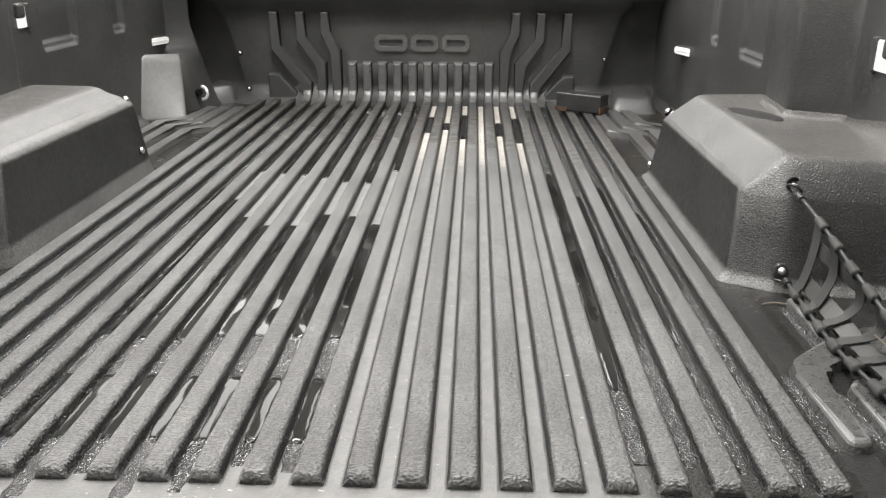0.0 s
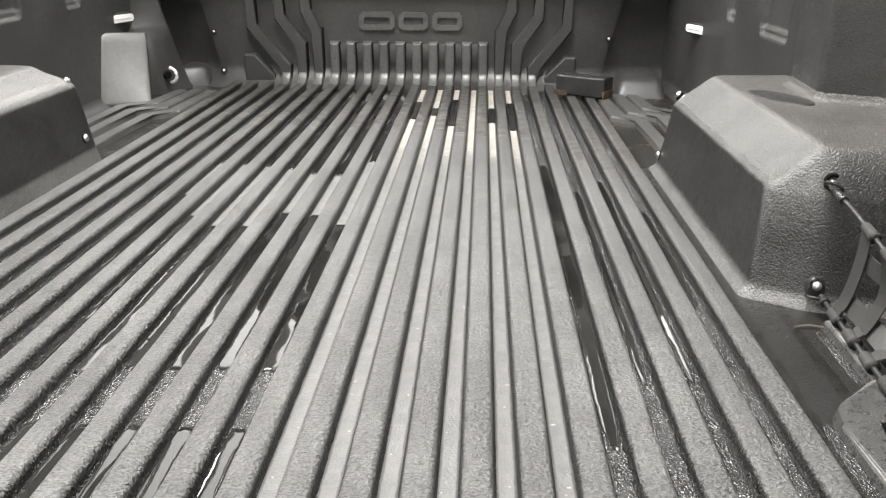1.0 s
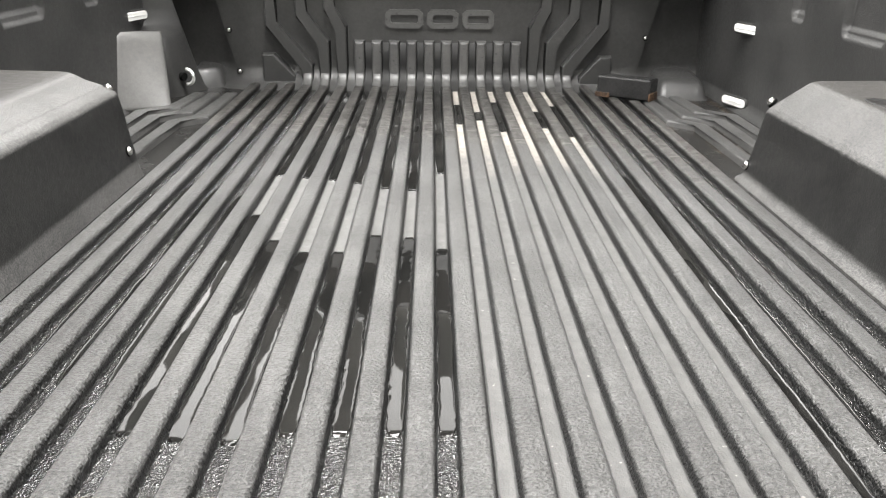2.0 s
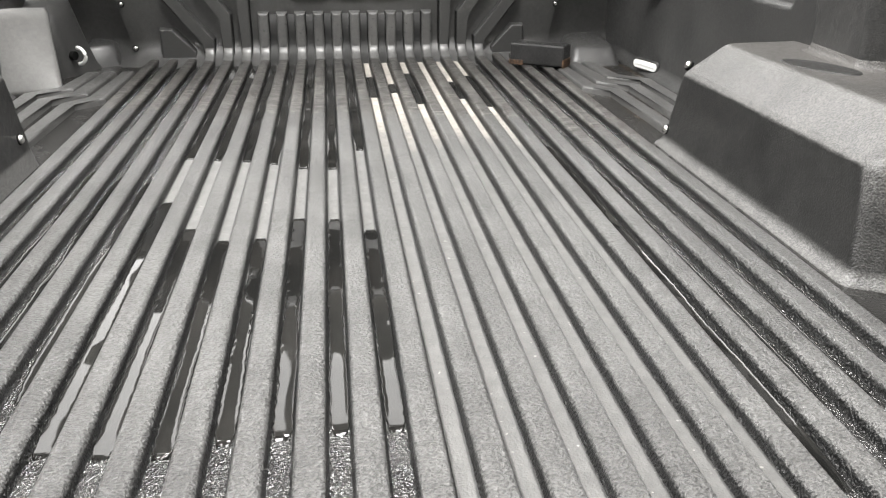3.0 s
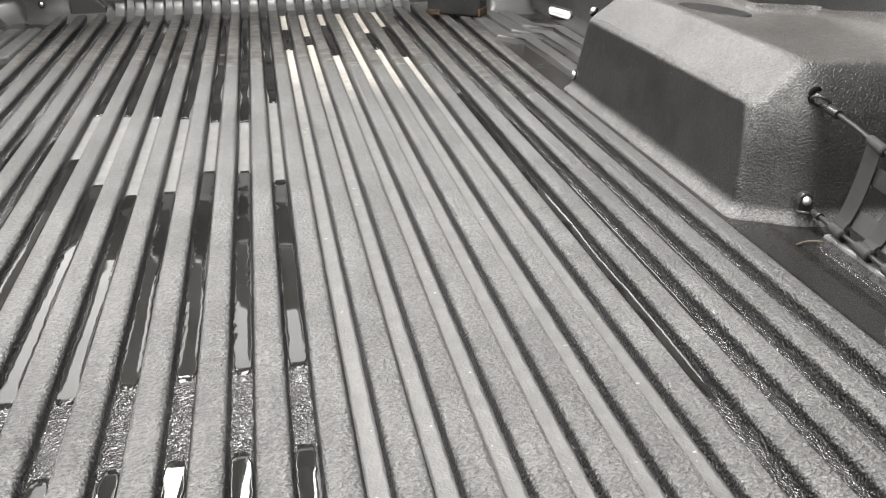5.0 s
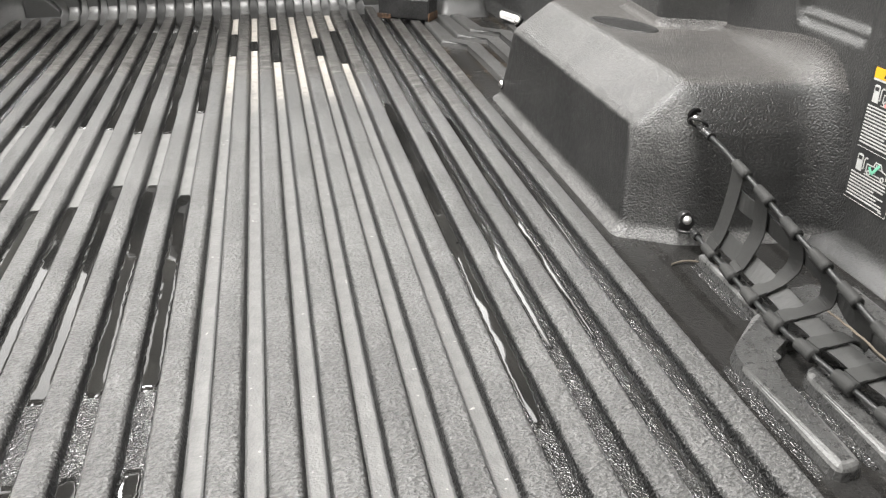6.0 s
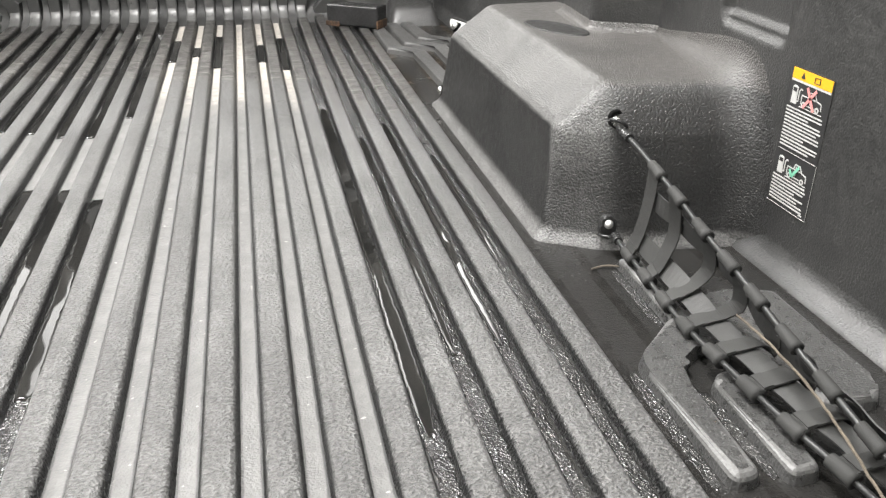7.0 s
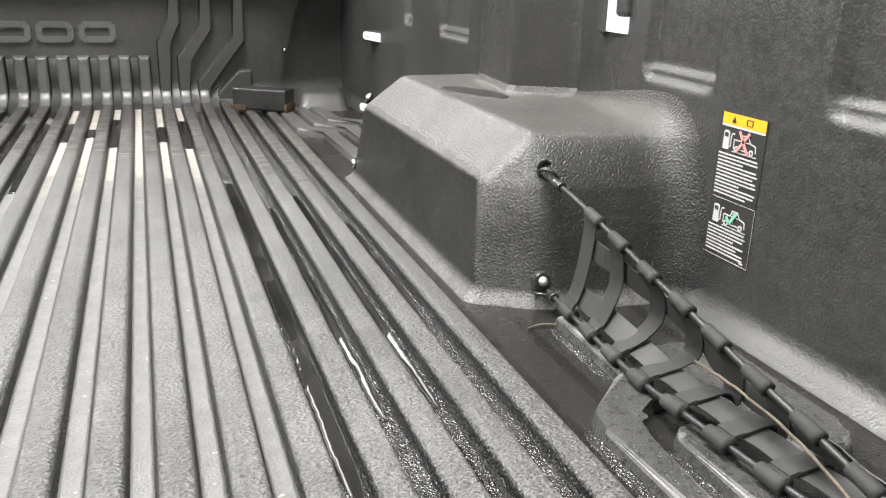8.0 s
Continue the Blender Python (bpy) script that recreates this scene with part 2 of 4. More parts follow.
    bumped(nt, b, maths(nt, "MULTIPLY", pebble, span(nt, inner, 0.0, 1.0, 1.0, 0.35)), 1.0, 0.0021)
    return m


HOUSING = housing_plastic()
RIB, GROOVE = rib_plastic(), groove_plastic()


def water_material():
    m, nt, b = nodes_of("standing_water")
    p = place(nt)
    h = noise_node(nt, p, 10.0, 0.0, 0.5)
    nt.links.new(mixed(nt, span(nt, h, 0.3, 0.7), (0.010, 0.010, 0.0095), (0.016, 0.0155, 0.0145)), b.inputs["Base Color"])
    b.inputs["Roughness"].default_value, b.inputs["IOR"].default_value = 0.03, 1.38
    bumped(nt, b, h, 0.52, 0.0042)
    return m


def wet_grain(name, low, high):
    """The pebbled groove floor under a thin film of water: dark, with glints on every grain."""
    m, nt, b = nodes_of(name)
    p = place(nt)
    v = nt.nodes.new("ShaderNodeTexVoronoi")
    v.feature, v.inputs["Scale"].default_value = "SMOOTH_F1", 1.0
    stretch = nt.nodes.new("ShaderNodeMapping")
    stretch.inputs["Scale"].default_value = (430.0, 500.0, 450.0)
    nt.links.new(p, stretch.inputs["Vector"])
    nt.links.new(stretch.outputs["Vector"], v.inputs["Vector"])
    h = maths(nt, "ADD", v.outputs["Distance"], maths(nt, "MULTIPLY", noise_node(nt, p, 120.0, 2.0, 0.5), 0.8))
    nt.links.new(mixed(nt, span(nt, noise_node(nt, p, 30.0), 0.35, 0.65), low, high), b.inputs["Base Color"])
    b.inputs["Roughness"].default_value, b.inputs["IOR"].default_value = 0.16, 1.55
    b.inputs["Specular IOR Level"].default_value = 1.0
    bumped(nt, b, h, 1.0, 0.0029)
    return m


WATER = water_material()
WETGRAIN = wet_grain("wet_grained_plastic", (0.017, 0.0168, 0.0164), (0.042, 0.0415, 0.0405))
WETBLACK = wet_grain("wet_black_grained_plastic", (0.010, 0.0098, 0.0095), (0.022, 0.0217, 0.021))


def plain(name, col, rough, metal=0.0, grain=300.0, vary=0.15, relief=0.0002):
    m, nt, b = nodes_of(name)
    p = place(nt)
    f = noise_node(nt, p, grain, 4.0, 0.6)
    f2 = noise_node(nt, p, grain / 12, 4.0, 0.6)
    lo = tuple(c * (1 - vary) for c in col)
    hi = tuple(min(1, c * (1 + vary)) for c in col)
    nt.links.new(mixed(nt, span(nt, maths(nt, "ADD", maths(nt, "MULTIPLY", f, 0.5), maths(nt, "MULTIPLY", f2, 0.5)), 0.35, 0.65), lo, hi), b.inputs["Base Color"])
    b.inputs["Roughness"].default_value, b.inputs["Metallic"].default_value = rough, metal
    bumped(nt, b, f, 0.4, relief)
    return m


ZINC = plain("bright_zinc_screw", (0.75, 0.74, 0.72), 0.25, 1.0)
DULLZINC = plain("dull_zinc_screw", (0.85, 0.84, 0.82), 0.5, 1.0)
WHITE = plain("white_painted_steel", (0.8, 0.8, 0.78), 0.35, 0.0, 60, 0.05)
STEEL = plain("black_steel", (0.028, 0.028, 0.028), 0.26, 0.0, 200, 0.3)
RUST = plain("rusty_edge", (0.075, 0.04, 0.02), 0.7, 0.0, 160, 0.85, 0.0008)
DARK = plain("dark_rubber", (0.006, 0.006, 0.006), 0.95)
DARK.node_tree.nodes["Principled BSDF"].inputs["Specular IOR Level"].default_value = 0.15
GLASSY = plain("tinted_cab_glass", (0.01, 0.01, 0.011), 0.06)
ROPE = plain("tan_jute_twine", (0.125, 0.104, 0.080), 0.9, 0.0, 700, 0.4, 0.0008)
ORANGE = plain("orange_label_ink", (0.85, 0.42, 0.02), 0.45, 0.0, 200, 0.06)
LABELWHITE = plain("white_label_ink", (0.5, 0.5, 0.485), 0.5, 0.0, 200, 0.08)
LABELBLACK = plain("black_label_film", (0.034, 0.034, 0.034), 0.4, 0.0, 400, 0.2)
LABELRED = plain("red_label_ink", (0.7, 0.28, 0.27), 0.5, 0.0, 200, 0.08)
LABELGREEN = plain("green_label_ink", (0.2, 0.55, 0.38), 0.5, 0.0, 200, 0.08)
CONCRETE = plain("concrete_floor", (0.42, 0.41, 0.395), 0.7, 0.0, 20, 0.2)
PAINTWALL = plain("pale_wall_paint", (0.72, 0.72, 0.70), 0.8, 0.0, 12, 0.06)
CEILPAINT = plain("white_ceiling_paint", (0.8, 0.8, 0.78), 0.85, 0.0, 12, 0.04)


def glow(name, col, strength):
    m, nt, b = nodes_of(name)
    b.inputs["Base Color"].default_value = (0, 0, 0, 1)
    b.inputs["Emission Color"].default_value = (*col, 1)
    b.inputs["Emission Strength"].default_value = strength
    return m


OPENING_GLOW = glow("opening_glow_panel", (1.0, 0.99, 0.97), 1.1)

# ---- mesh helpers ----


def mesh_of(name, verts, faces, material, smooth=False):
    me = bpy.data.meshes.new(name)
    me.from_pydata([tuple(v) for v in verts], [], faces)
    me.materials.append(material)
    if smooth:
        me.polygons.foreach_set("use_smooth", [True] * len(me.polygons))
    me.update()
    return me


def part(name, bm, material, parent=None, label="", smooth=False, at=None, out=None):
    """One mesh object from a bmesh in world metres, under a thing or part. at: its base when it is a thing itself. out: the way an open sheet faces."""
    bmesh.ops.recalc_face_normals(bm, faces=bm.faces)
    if out and sum((f.normal * f.calc_area() for f in bm.faces), Vector()).dot(Vector(out)) < 0:
        bmesh.ops.reverse_faces(bm, faces=bm.faces)
    base = Vector(at) if at is not None else (parent.matrix_world.translation.copy() if parent else Vector())
    bmesh.ops.translate(bm, vec=-base, verts=bm.verts)
    me = bpy.data.meshes.new(name)
    bm.to_mesh(me)
    bm.free()
    me.materials.append(material)
    if smooth:
        me.polygons.foreach_set("use_smooth", [f.loop_total <= 4 for f in me.polygons])
    ob = new(name, me)
    if parent:
        ob.parent = parent
        ob.matrix_parent_inverse = Matrix()
        if at is not None:
            ob.location = base - parent.matrix_world.translation
    else:
        ob.location = base
    ob.matrix_world = Matrix.Translation(base)
    if label:
        tagged(ob, label)
    return ob


def thing(name, at, label, category, group="", kind=""):
    ob = new(name)
    ob.location = at
    ob.matrix_world = Matrix.Translation(at)
    ob.empty_display_size = 0.02
    return tagged(ob, label, category, group, kind)


def box(x0, x1, y0, y1, z0, z1, bevel=0.0, segments=2, turn=0.0):
    bm = bmesh.new()
    bmesh.ops.create_cube(bm, size=1.0)
    bmesh.ops.scale(bm, vec=(x1 - x0, y1 - y0, z1 - z0), verts=bm.verts)
    if bevel:
        bmesh.ops.bevel(bm, geom=bm.edges[:], offset=bevel, segments=segments, profile=0.5, affect="EDGES")
    if turn:
        bmesh.ops.rotate(bm, cent=(0, 0, 0), matrix=Matrix.Rotation(radians(turn), 3, "Z"), verts=bm.verts)
    bmesh.ops.translate(bm, vec=((x0 + x1) / 2, (y0 + y1) / 2, (z0 + z1) / 2), verts=bm.verts)
    return bm


def offset_poly(points, offs):
    """Points of a closed outline, counter-clockwise, with each edge moved inwards by its own distance."""
    n = len(points)
    lines = []
    for i in range(n):
        a, b = Vector(points[i]), Vector(points[(i + 1) % n])
        d = (b - a).normalized()
        lines.append((a + Vector((-d.y, d.x)) * offs[i], d))
    out = []
    for i in range(n):
        (p, d), (q, e) = lines[i - 1], lines[i]
        cross = d.x * e.y - d.y * e.x
        if abs(cross) < 1e-4:
            out.append((q.x, q.y))
            continue
        t = ((q.x - p.x) * e.y - (q.y - p.y) * e.x) / cross
        out.append((p.x + d.x * t, p.y + d.y * t))
    return out


def prism(points, z0, z1, bevel=0.004, draft=0.0, segments=2):
    """A plate with the outline points (x, y) at its top, from z0 up to z1, sides spreading by draft, the top edge rounded."""
    pts = list(points)
    if sum(a[0] * b[1] - b[0] * a[1] for a, b in zip(pts, pts[1:] + pts[:1])) < 0:
        pts = pts[::-1]
    n = len(pts)
    bm = bmesh.new()
    low = [bm.verts.new((x, y, z0)) for x, y in (offset_poly(pts, [-draft] * n) if draft else pts)]
    top = [bm.verts.new((x, y, z1)) for x, y in pts]
    bm.faces.new(low[::-1])
    bm.faces.new(top)
    for i in range(n):
        bm.faces.new((low[i], low[(i + 1) % n], top[(i + 1) % n], top[i]))
    if bevel:
        edges = [e for e in bm.edges if all(abs(v.co.z - z1) < 1e-6 for v in e.verts)]
        bmesh.ops.bevel(bm, geom=edges, offset=bevel, segments=segments, profile=0.5, affect="EDGES")
    return bm


def path_outline(points, width):
    """The outline of a band of that width along a line of (x, y) points, with mitred corners."""
    left, right = [], []
    n = len(points)
    for i, pt in enumerate(points):
        d0 = Vector(points[i]) - Vector(points[i - 1]) if i else None
        d1 = Vector(points[i + 1]) - Vector(points[i]) if i < n - 1 else None
        d0, d1 = (d0 or d1).normalized(), (d1 or d0).normalized()
        nrm = Vector((-d0.y - d1.y, d0.x + d1.x)).normalized()
        k = width / 2 / max(0.5, nrm.dot(Vector((-d0.y, d0.x))))
        left.append((pt[0] + nrm.x * k, pt[1] + nrm.y * k))
        right.append((pt[0] - nrm.x * k, pt[1] - nrm.y * k))
    return left + right[::-1]


def tube(points, radius, sides=8, closed_ends=True):
    """A round bar through the points; radius: one number or one for each point."""
    bm = bmesh.new()
    rings = []
    pts = [Vector(p) for p in points]
    for i, p in enumerate(pts):
        d = (pts[min(i + 1, len(pts) - 1)] - pts[max(i - 1, 0)]).normalized()
        u = d.cross(Vector((0, 0, 1)))
        u = u.normalized() if u.length > 1e-4 else Vector((1, 0, 0))
        v = d.cross(u).normalized()
        r = radius[i] if isinstance(radius, (list, tuple)) else radius
        rings.append([bm.verts.new(p + r * (math.cos(a) * u + math.sin(a) * v)) for a in [2 * math.pi * k / sides for k in range(sides)]])
    for a, b in zip(rings, rings[1:]):
        for k in range(sides):
            bm.faces.new((a[k], a[(k + 1) % sides], b[(k + 1) % sides], b[k]))
    if closed_ends:
        bm.faces.new(rings[0])
        bm.faces.new(rings[-1][::-1])
    return bm


def ribbon(points, across, width, thick=0.0014):
    """A flat strap through the points, its width along the directions across (one for each point)."""
    bm = bmesh.new()
    rows = []
    pts = [Vector(p) for p in points]
    for i, p in enumerate(pts):
        d = (pts[min(i + 1, len(pts) - 1)] - pts[max(i - 1, 0)]).normalized()
        a = Vector(across[i]) if isinstance(across, list) else Vector(across)
        a = (a - d * a.dot(d)).normalized()
        n = d.cross(a).normalized() * thick / 2
        a = a * width / 2
        rows.append([bm.verts.new(q) for q in (p - a - n, p + a - n, p + a + n, p - a + n)])
    for r0, r1 in zip(rows, rows[1:]):
        for k in range(4):
            bm.faces.new((r0[k], r0[(k + 1) % 4], r1[(k + 1) % 4], r1[k]))
    bm.faces.new(rows[0])
    bm.faces.new(rows[-1][::-1])
    return bm


def smooth_line(points, steps=6):
    """More points along a smooth line through the given ones."""
    pts = [Vector(p) for p in points]
    out = []
    for i in range(len(pts) - 1):
        p0, p1, p2, p3 = pts[max(i - 1, 0)], pts[i], pts[i + 1], pts[min(i + 2, len(pts) - 1)]
        for k in range(steps):
            t = k / steps
            out.append(0.5 * (2 * p1 + (p2 - p0) * t + (2 * p0 - 5 * p1 + 4 * p2 - p3) * t * t + (3 * p1 - p0 - 3 * p2 + p3) * t ** 3))
    return out + [pts[-1]]


def rounded(points, size, steps=5):
    """The outline with every corner but the first and last drawn round."""
    out = [points[0]]
    for a, p, b in zip(points, points[1:], points[2:]):
        a, p, b = Vector(a), Vector(p), Vector(b)
        da, db = min(size, 0.45 * (a - p).length), min(size, 0.45 * (b - p).length)
        s, e = p + (a - p).normalized() * da, p + (b - p).normalized() * db
        for k in range(steps + 1):
            t = k / steps
            q = s * (1 - t) ** 2 + p * 2 * t * (1 - t) + e * t * t
            out.append((q.x, q.y))
    return out + [points[-1]]


# ---- the load bed: floor ----
P, G, WALL = 0.056, -0.016, 2.357  # rib pitch, groove level, bulkhead
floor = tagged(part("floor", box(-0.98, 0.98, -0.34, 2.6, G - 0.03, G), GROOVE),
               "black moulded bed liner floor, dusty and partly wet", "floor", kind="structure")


def rib_mesh(length):
    """A floor rib: drafted sides, rounded shoulders, square ends; from y = 0."""
    h = -G
    right = [(0.0070, h), (0.0100, h * 0.985), (0.0121, h * 0.93), (0.0136, h * 0.83), (0.0146, h * 0.68), (0.0153, h * 0.50), (0.0160, h * 0.30), (0.0169, h * 0.12), (0.0184, 0.0)]
    section = [(-x, z) for x, z in right[::-1]] + right
    ys = [0.0, 0.0010, 0.0026, 0.0055, 0.010, 0.017, length]
    tops = [0.30, 0.58, 0.79, 0.92, 0.985, 1.0, 1.0]
    verts = [(x, y, z * t) for y, t in zip(ys, tops) for x, z in section]
    n = len(section)
    faces = [(i * n + k, i * n + k + 1, (i + 1) * n + k + 1, (i + 1) * n + k) for i in range(len(ys) - 1) for k in range(n - 1)]
    faces.append(tuple(range(n - 1, -1, -1)))
    faces.append(tuple(range((len(ys) - 1) * n, len(ys) * n)))
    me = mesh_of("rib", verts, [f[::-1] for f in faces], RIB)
    for f in me.polygons:
        f.use_smooth = len(f.vertices) == 4
    return me


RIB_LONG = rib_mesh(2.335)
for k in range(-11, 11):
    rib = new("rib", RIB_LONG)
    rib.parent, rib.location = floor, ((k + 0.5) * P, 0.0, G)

# stepped ribs of the side floors, ahead of the wheel housings
for side in (1, -1):
    for line in (((0.630, 2.15), (0.632, 1.815), (0.692, 1.755), (0.696, 1.36)),
                 ((0.682, 2.15), (0.688, 1.875), (0.762, 1.812), (0.758, 1.38)),
                 ((0.728, 2.15), (0.738, 1.935), (0.816, 1.880), (0.812, 1.39))):
        part("rib", prism([(side * x, y) for x, y in path_outline(line, 0.034)], G - 0.002, 0.0, 0.006, 0.004, 3), STEPPED, floor)

# raised feet of the floor behind the wheel housing


def raised_foot(bm):
    """A raised foot of the floor, the highlight along its rounded edge painted pale."""
    bm.normal_update()
    for f in bm.faces:
        f.material_index = 1 if 0.35 < f.normal.z < 0.995 else 0
    ob = part("rib", bm, PEBBLED, floor)
    ob.data.materials.append(EDGE_LIGHT)


raised_foot(prism([(0.712, 0.505), (0.738, 0.500), (0.732, 0.355), (0.708, 0.350)], G - 0.002, 0.0, 0.006, 0.004, 3))
raised_foot(prism(rounded([(0.700, 0.345), (0.640, 0.284), (0.634, 0.262), (0.636, 0.086), (0.663, 0.090), (0.664, 0.218), (0.674, 0.262), (0.712, 0.292), (0.752, 0.290), (0.768, 0.230), (0.782, 0.165), (0.842, 0.165), (0.858, 0.190),
                           (0.864, 0.385), (0.790, 0.400), (0.735, 0.362), (0.700, 0.345)], 0.010, 3)[1:], G - 0.002, 0.0, 0.007, 0.004, 3))
raised_foot(prism(rounded([(0.704, 0.236), (0.692, 0.222), (0.690, 0.082), (0.719, 0.085), (0.727, 0.224), (0.717, 0.240), (0.704, 0.236)], 0.008, 3)[1:], G - 0.002, 0.0, 0.006, 0.004, 3))

# ---- bulkhead ----


def wall_sheet(name, plan, levels, material, thick, label, outward, spread=()):
    """A standing sheet: the plan line (x, y) swept over levels (z, inset towards the bed), with a back skin."""
    n, m = len(plan), len(levels)
    normals = []
    for i in range(n):
        a, b = Vector(plan[max(i - 1, 0)]), Vector(plan[min(i + 1, n - 1)])
        d = (b - a).normalized()
        normals.append(Vector((-d.y, d.x)) * outward)
    verts, faces = [], []
    for z, inset in levels:
        verts += [(p[0] - nn.x * inset + (math.copysign(0.25 * z, p[0]) if i in spread else 0), p[1] - nn.y * inset, z) for i, (p, nn) in enumerate(zip(plan, normals))]
    for z, inset in levels:
        verts += [(p[0] + nn.x * thick, p[1] + nn.y * thick, z) for p, nn in zip(plan, normals)]
    for lay in (0, n * m):
        for j in range(m - 1):
            for i in range(n - 1):
                q = (lay + j * n + i, lay + j * n + i + 1, lay + (j + 1) * n + i + 1, lay + (j + 1) * n + i)
                faces.append(q if lay == 0 else q[::-1])
    o = n * m
    for i in range(n - 1):
        faces.append((i, o + i, o + i + 1, i + 1))
        t = (m - 1) * n
        faces.append((t + i, t + i + 1, o + t + i + 1, o + t + i))
    for j in range(m - 1):
        faces.append((j * n, (j + 1) * n, o + (j + 1) * n, o + j * n))
        e = n - 1
        faces.append((j * n + e, o + j * n + e, o + (j + 1) * n + e, (j + 1) * n + e))
    bm = bmesh.new()
    vs = [bm.verts.new(v) for v in verts]
    for f in faces:
        bm.faces.new([vs[k] for k in f])
    ob = part(name, bm, material, smooth=True)
    mod = ob.modifiers.new("edges", "WEIGHTED_NORMAL")
    mod.keep_sharp = True
    return tagged(ob, label, "wall", kind="structure")


front_levels = [(G - 0.01, 0.088), (G + 0.001, 0.078), (G + 0.006, 0.056), (0.0, 0.036), (0.012, 0.019), (0.026, 0.008), (0.04, 0.002), (0.055, 0.0), (0.245, 0.0), (0.272, 0.004), (0.295, 0.010), (0.315, 0.022), (0.335, 0.040), (0.355, 0.058), (0.41, 0.090), (0.55, 0.14)]
bulkhead = wall_sheet("wall_front", [(-0.96, 2.450), (-0.790, 2.440), (-0.655, 2.385), (-0.64, 2.363), (-0.59, WALL), (0.59, WALL), (0.64, 2.363), (0.655, 2.385), (0.790, 2.440), (0.96, 2.450)],
                      front_levels, PANEL, 0.05, "black moulded bulkhead of a pickup bed liner", 1, (2, 3, 6, 7))


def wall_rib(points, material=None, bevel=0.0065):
    """A rib moulded on the bulkhead, its flanks painted black for shade."""
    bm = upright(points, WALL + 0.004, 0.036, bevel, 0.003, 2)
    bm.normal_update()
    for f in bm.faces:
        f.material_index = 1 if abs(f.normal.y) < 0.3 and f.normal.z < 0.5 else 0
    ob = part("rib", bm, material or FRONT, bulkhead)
    ob.data.materials.append(FLANK_SHADE)


def upright(points, y, depth, bevel=0.004, draft=0.0, segments=2):
    """A raised shape on the bulkhead: outline of (x, z) points, standing depth proud of the plane y."""
    bm = prism(points, 0.0, depth, bevel, draft, segments)
    for v in bm.verts:
        v.co = Vector((v.co.x, y - v.co.z, v.co.y))
    return bm


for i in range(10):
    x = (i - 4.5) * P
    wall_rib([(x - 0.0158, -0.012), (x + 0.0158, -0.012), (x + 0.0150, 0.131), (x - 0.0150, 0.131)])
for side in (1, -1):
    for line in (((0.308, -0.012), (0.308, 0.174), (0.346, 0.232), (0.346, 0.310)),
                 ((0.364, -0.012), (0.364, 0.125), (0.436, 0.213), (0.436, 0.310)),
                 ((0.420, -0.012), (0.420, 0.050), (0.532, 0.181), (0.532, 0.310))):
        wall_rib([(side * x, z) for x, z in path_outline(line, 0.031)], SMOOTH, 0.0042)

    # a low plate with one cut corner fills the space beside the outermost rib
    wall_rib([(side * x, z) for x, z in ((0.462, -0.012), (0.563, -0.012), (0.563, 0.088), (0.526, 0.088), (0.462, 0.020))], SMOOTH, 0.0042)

# shade between the short ribs, put in as dark sheets down into the grooves
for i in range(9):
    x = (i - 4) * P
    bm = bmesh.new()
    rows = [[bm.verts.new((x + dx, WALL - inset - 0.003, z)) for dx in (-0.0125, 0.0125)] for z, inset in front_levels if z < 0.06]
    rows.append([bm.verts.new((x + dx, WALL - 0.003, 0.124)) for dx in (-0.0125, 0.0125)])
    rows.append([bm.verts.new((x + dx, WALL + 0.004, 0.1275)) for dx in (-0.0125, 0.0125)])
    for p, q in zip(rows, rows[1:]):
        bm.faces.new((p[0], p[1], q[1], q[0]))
    part("gap_shade", bm, GAP, bulkhead, smooth=True, out=(0, -1, 0.6))

# hollow curve where each floor rib runs up into the bulkhead
for i in range(-8, 8):
    x = (i + 0.5) * P
    bm = bmesh.new()
    rows = []
    for k in range(7):
        t = math.pi / 2 * k / 6
        y, z = WALL - 0.030 - 0.060 + 0.060 * math.sin(t), 0.0005 + 0.040 * (1 - math.cos(t))
        rows.append([bm.verts.new((x + dx, y + dy, z - dz)) for dx, dy, dz in ((-0.0150, 0.008, 0.006), (-0.0138, 0.0, 0.0015), (-0.0105, 0.0, 0.0), (0.0105, 0.0, 0.0), (0.0138, 0.0, 0.0015), (0.0150, 0.008, 0.006))])
    for p, q in zip(rows, rows[1:]):
        for k in range(5):
            bm.faces.new((p[k], p[k + 1], q[k + 1], q[k]))
    part("rib_foot", bm, FRONT, bulkhead, smooth=True, out=(0, -0.6, 1))

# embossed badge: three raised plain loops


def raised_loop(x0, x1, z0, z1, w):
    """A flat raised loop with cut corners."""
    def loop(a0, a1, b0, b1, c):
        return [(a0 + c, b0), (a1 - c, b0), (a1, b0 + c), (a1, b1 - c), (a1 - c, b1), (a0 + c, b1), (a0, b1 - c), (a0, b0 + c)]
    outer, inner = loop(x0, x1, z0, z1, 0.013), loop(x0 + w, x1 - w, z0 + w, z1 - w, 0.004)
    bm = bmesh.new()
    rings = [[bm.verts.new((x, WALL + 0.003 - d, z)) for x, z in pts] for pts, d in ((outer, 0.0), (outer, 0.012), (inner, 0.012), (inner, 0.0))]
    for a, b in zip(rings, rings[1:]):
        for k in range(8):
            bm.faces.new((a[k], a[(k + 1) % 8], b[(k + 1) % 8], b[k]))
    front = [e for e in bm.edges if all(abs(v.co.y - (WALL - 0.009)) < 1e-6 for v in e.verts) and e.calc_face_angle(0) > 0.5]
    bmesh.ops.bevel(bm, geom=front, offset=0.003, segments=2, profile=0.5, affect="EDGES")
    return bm


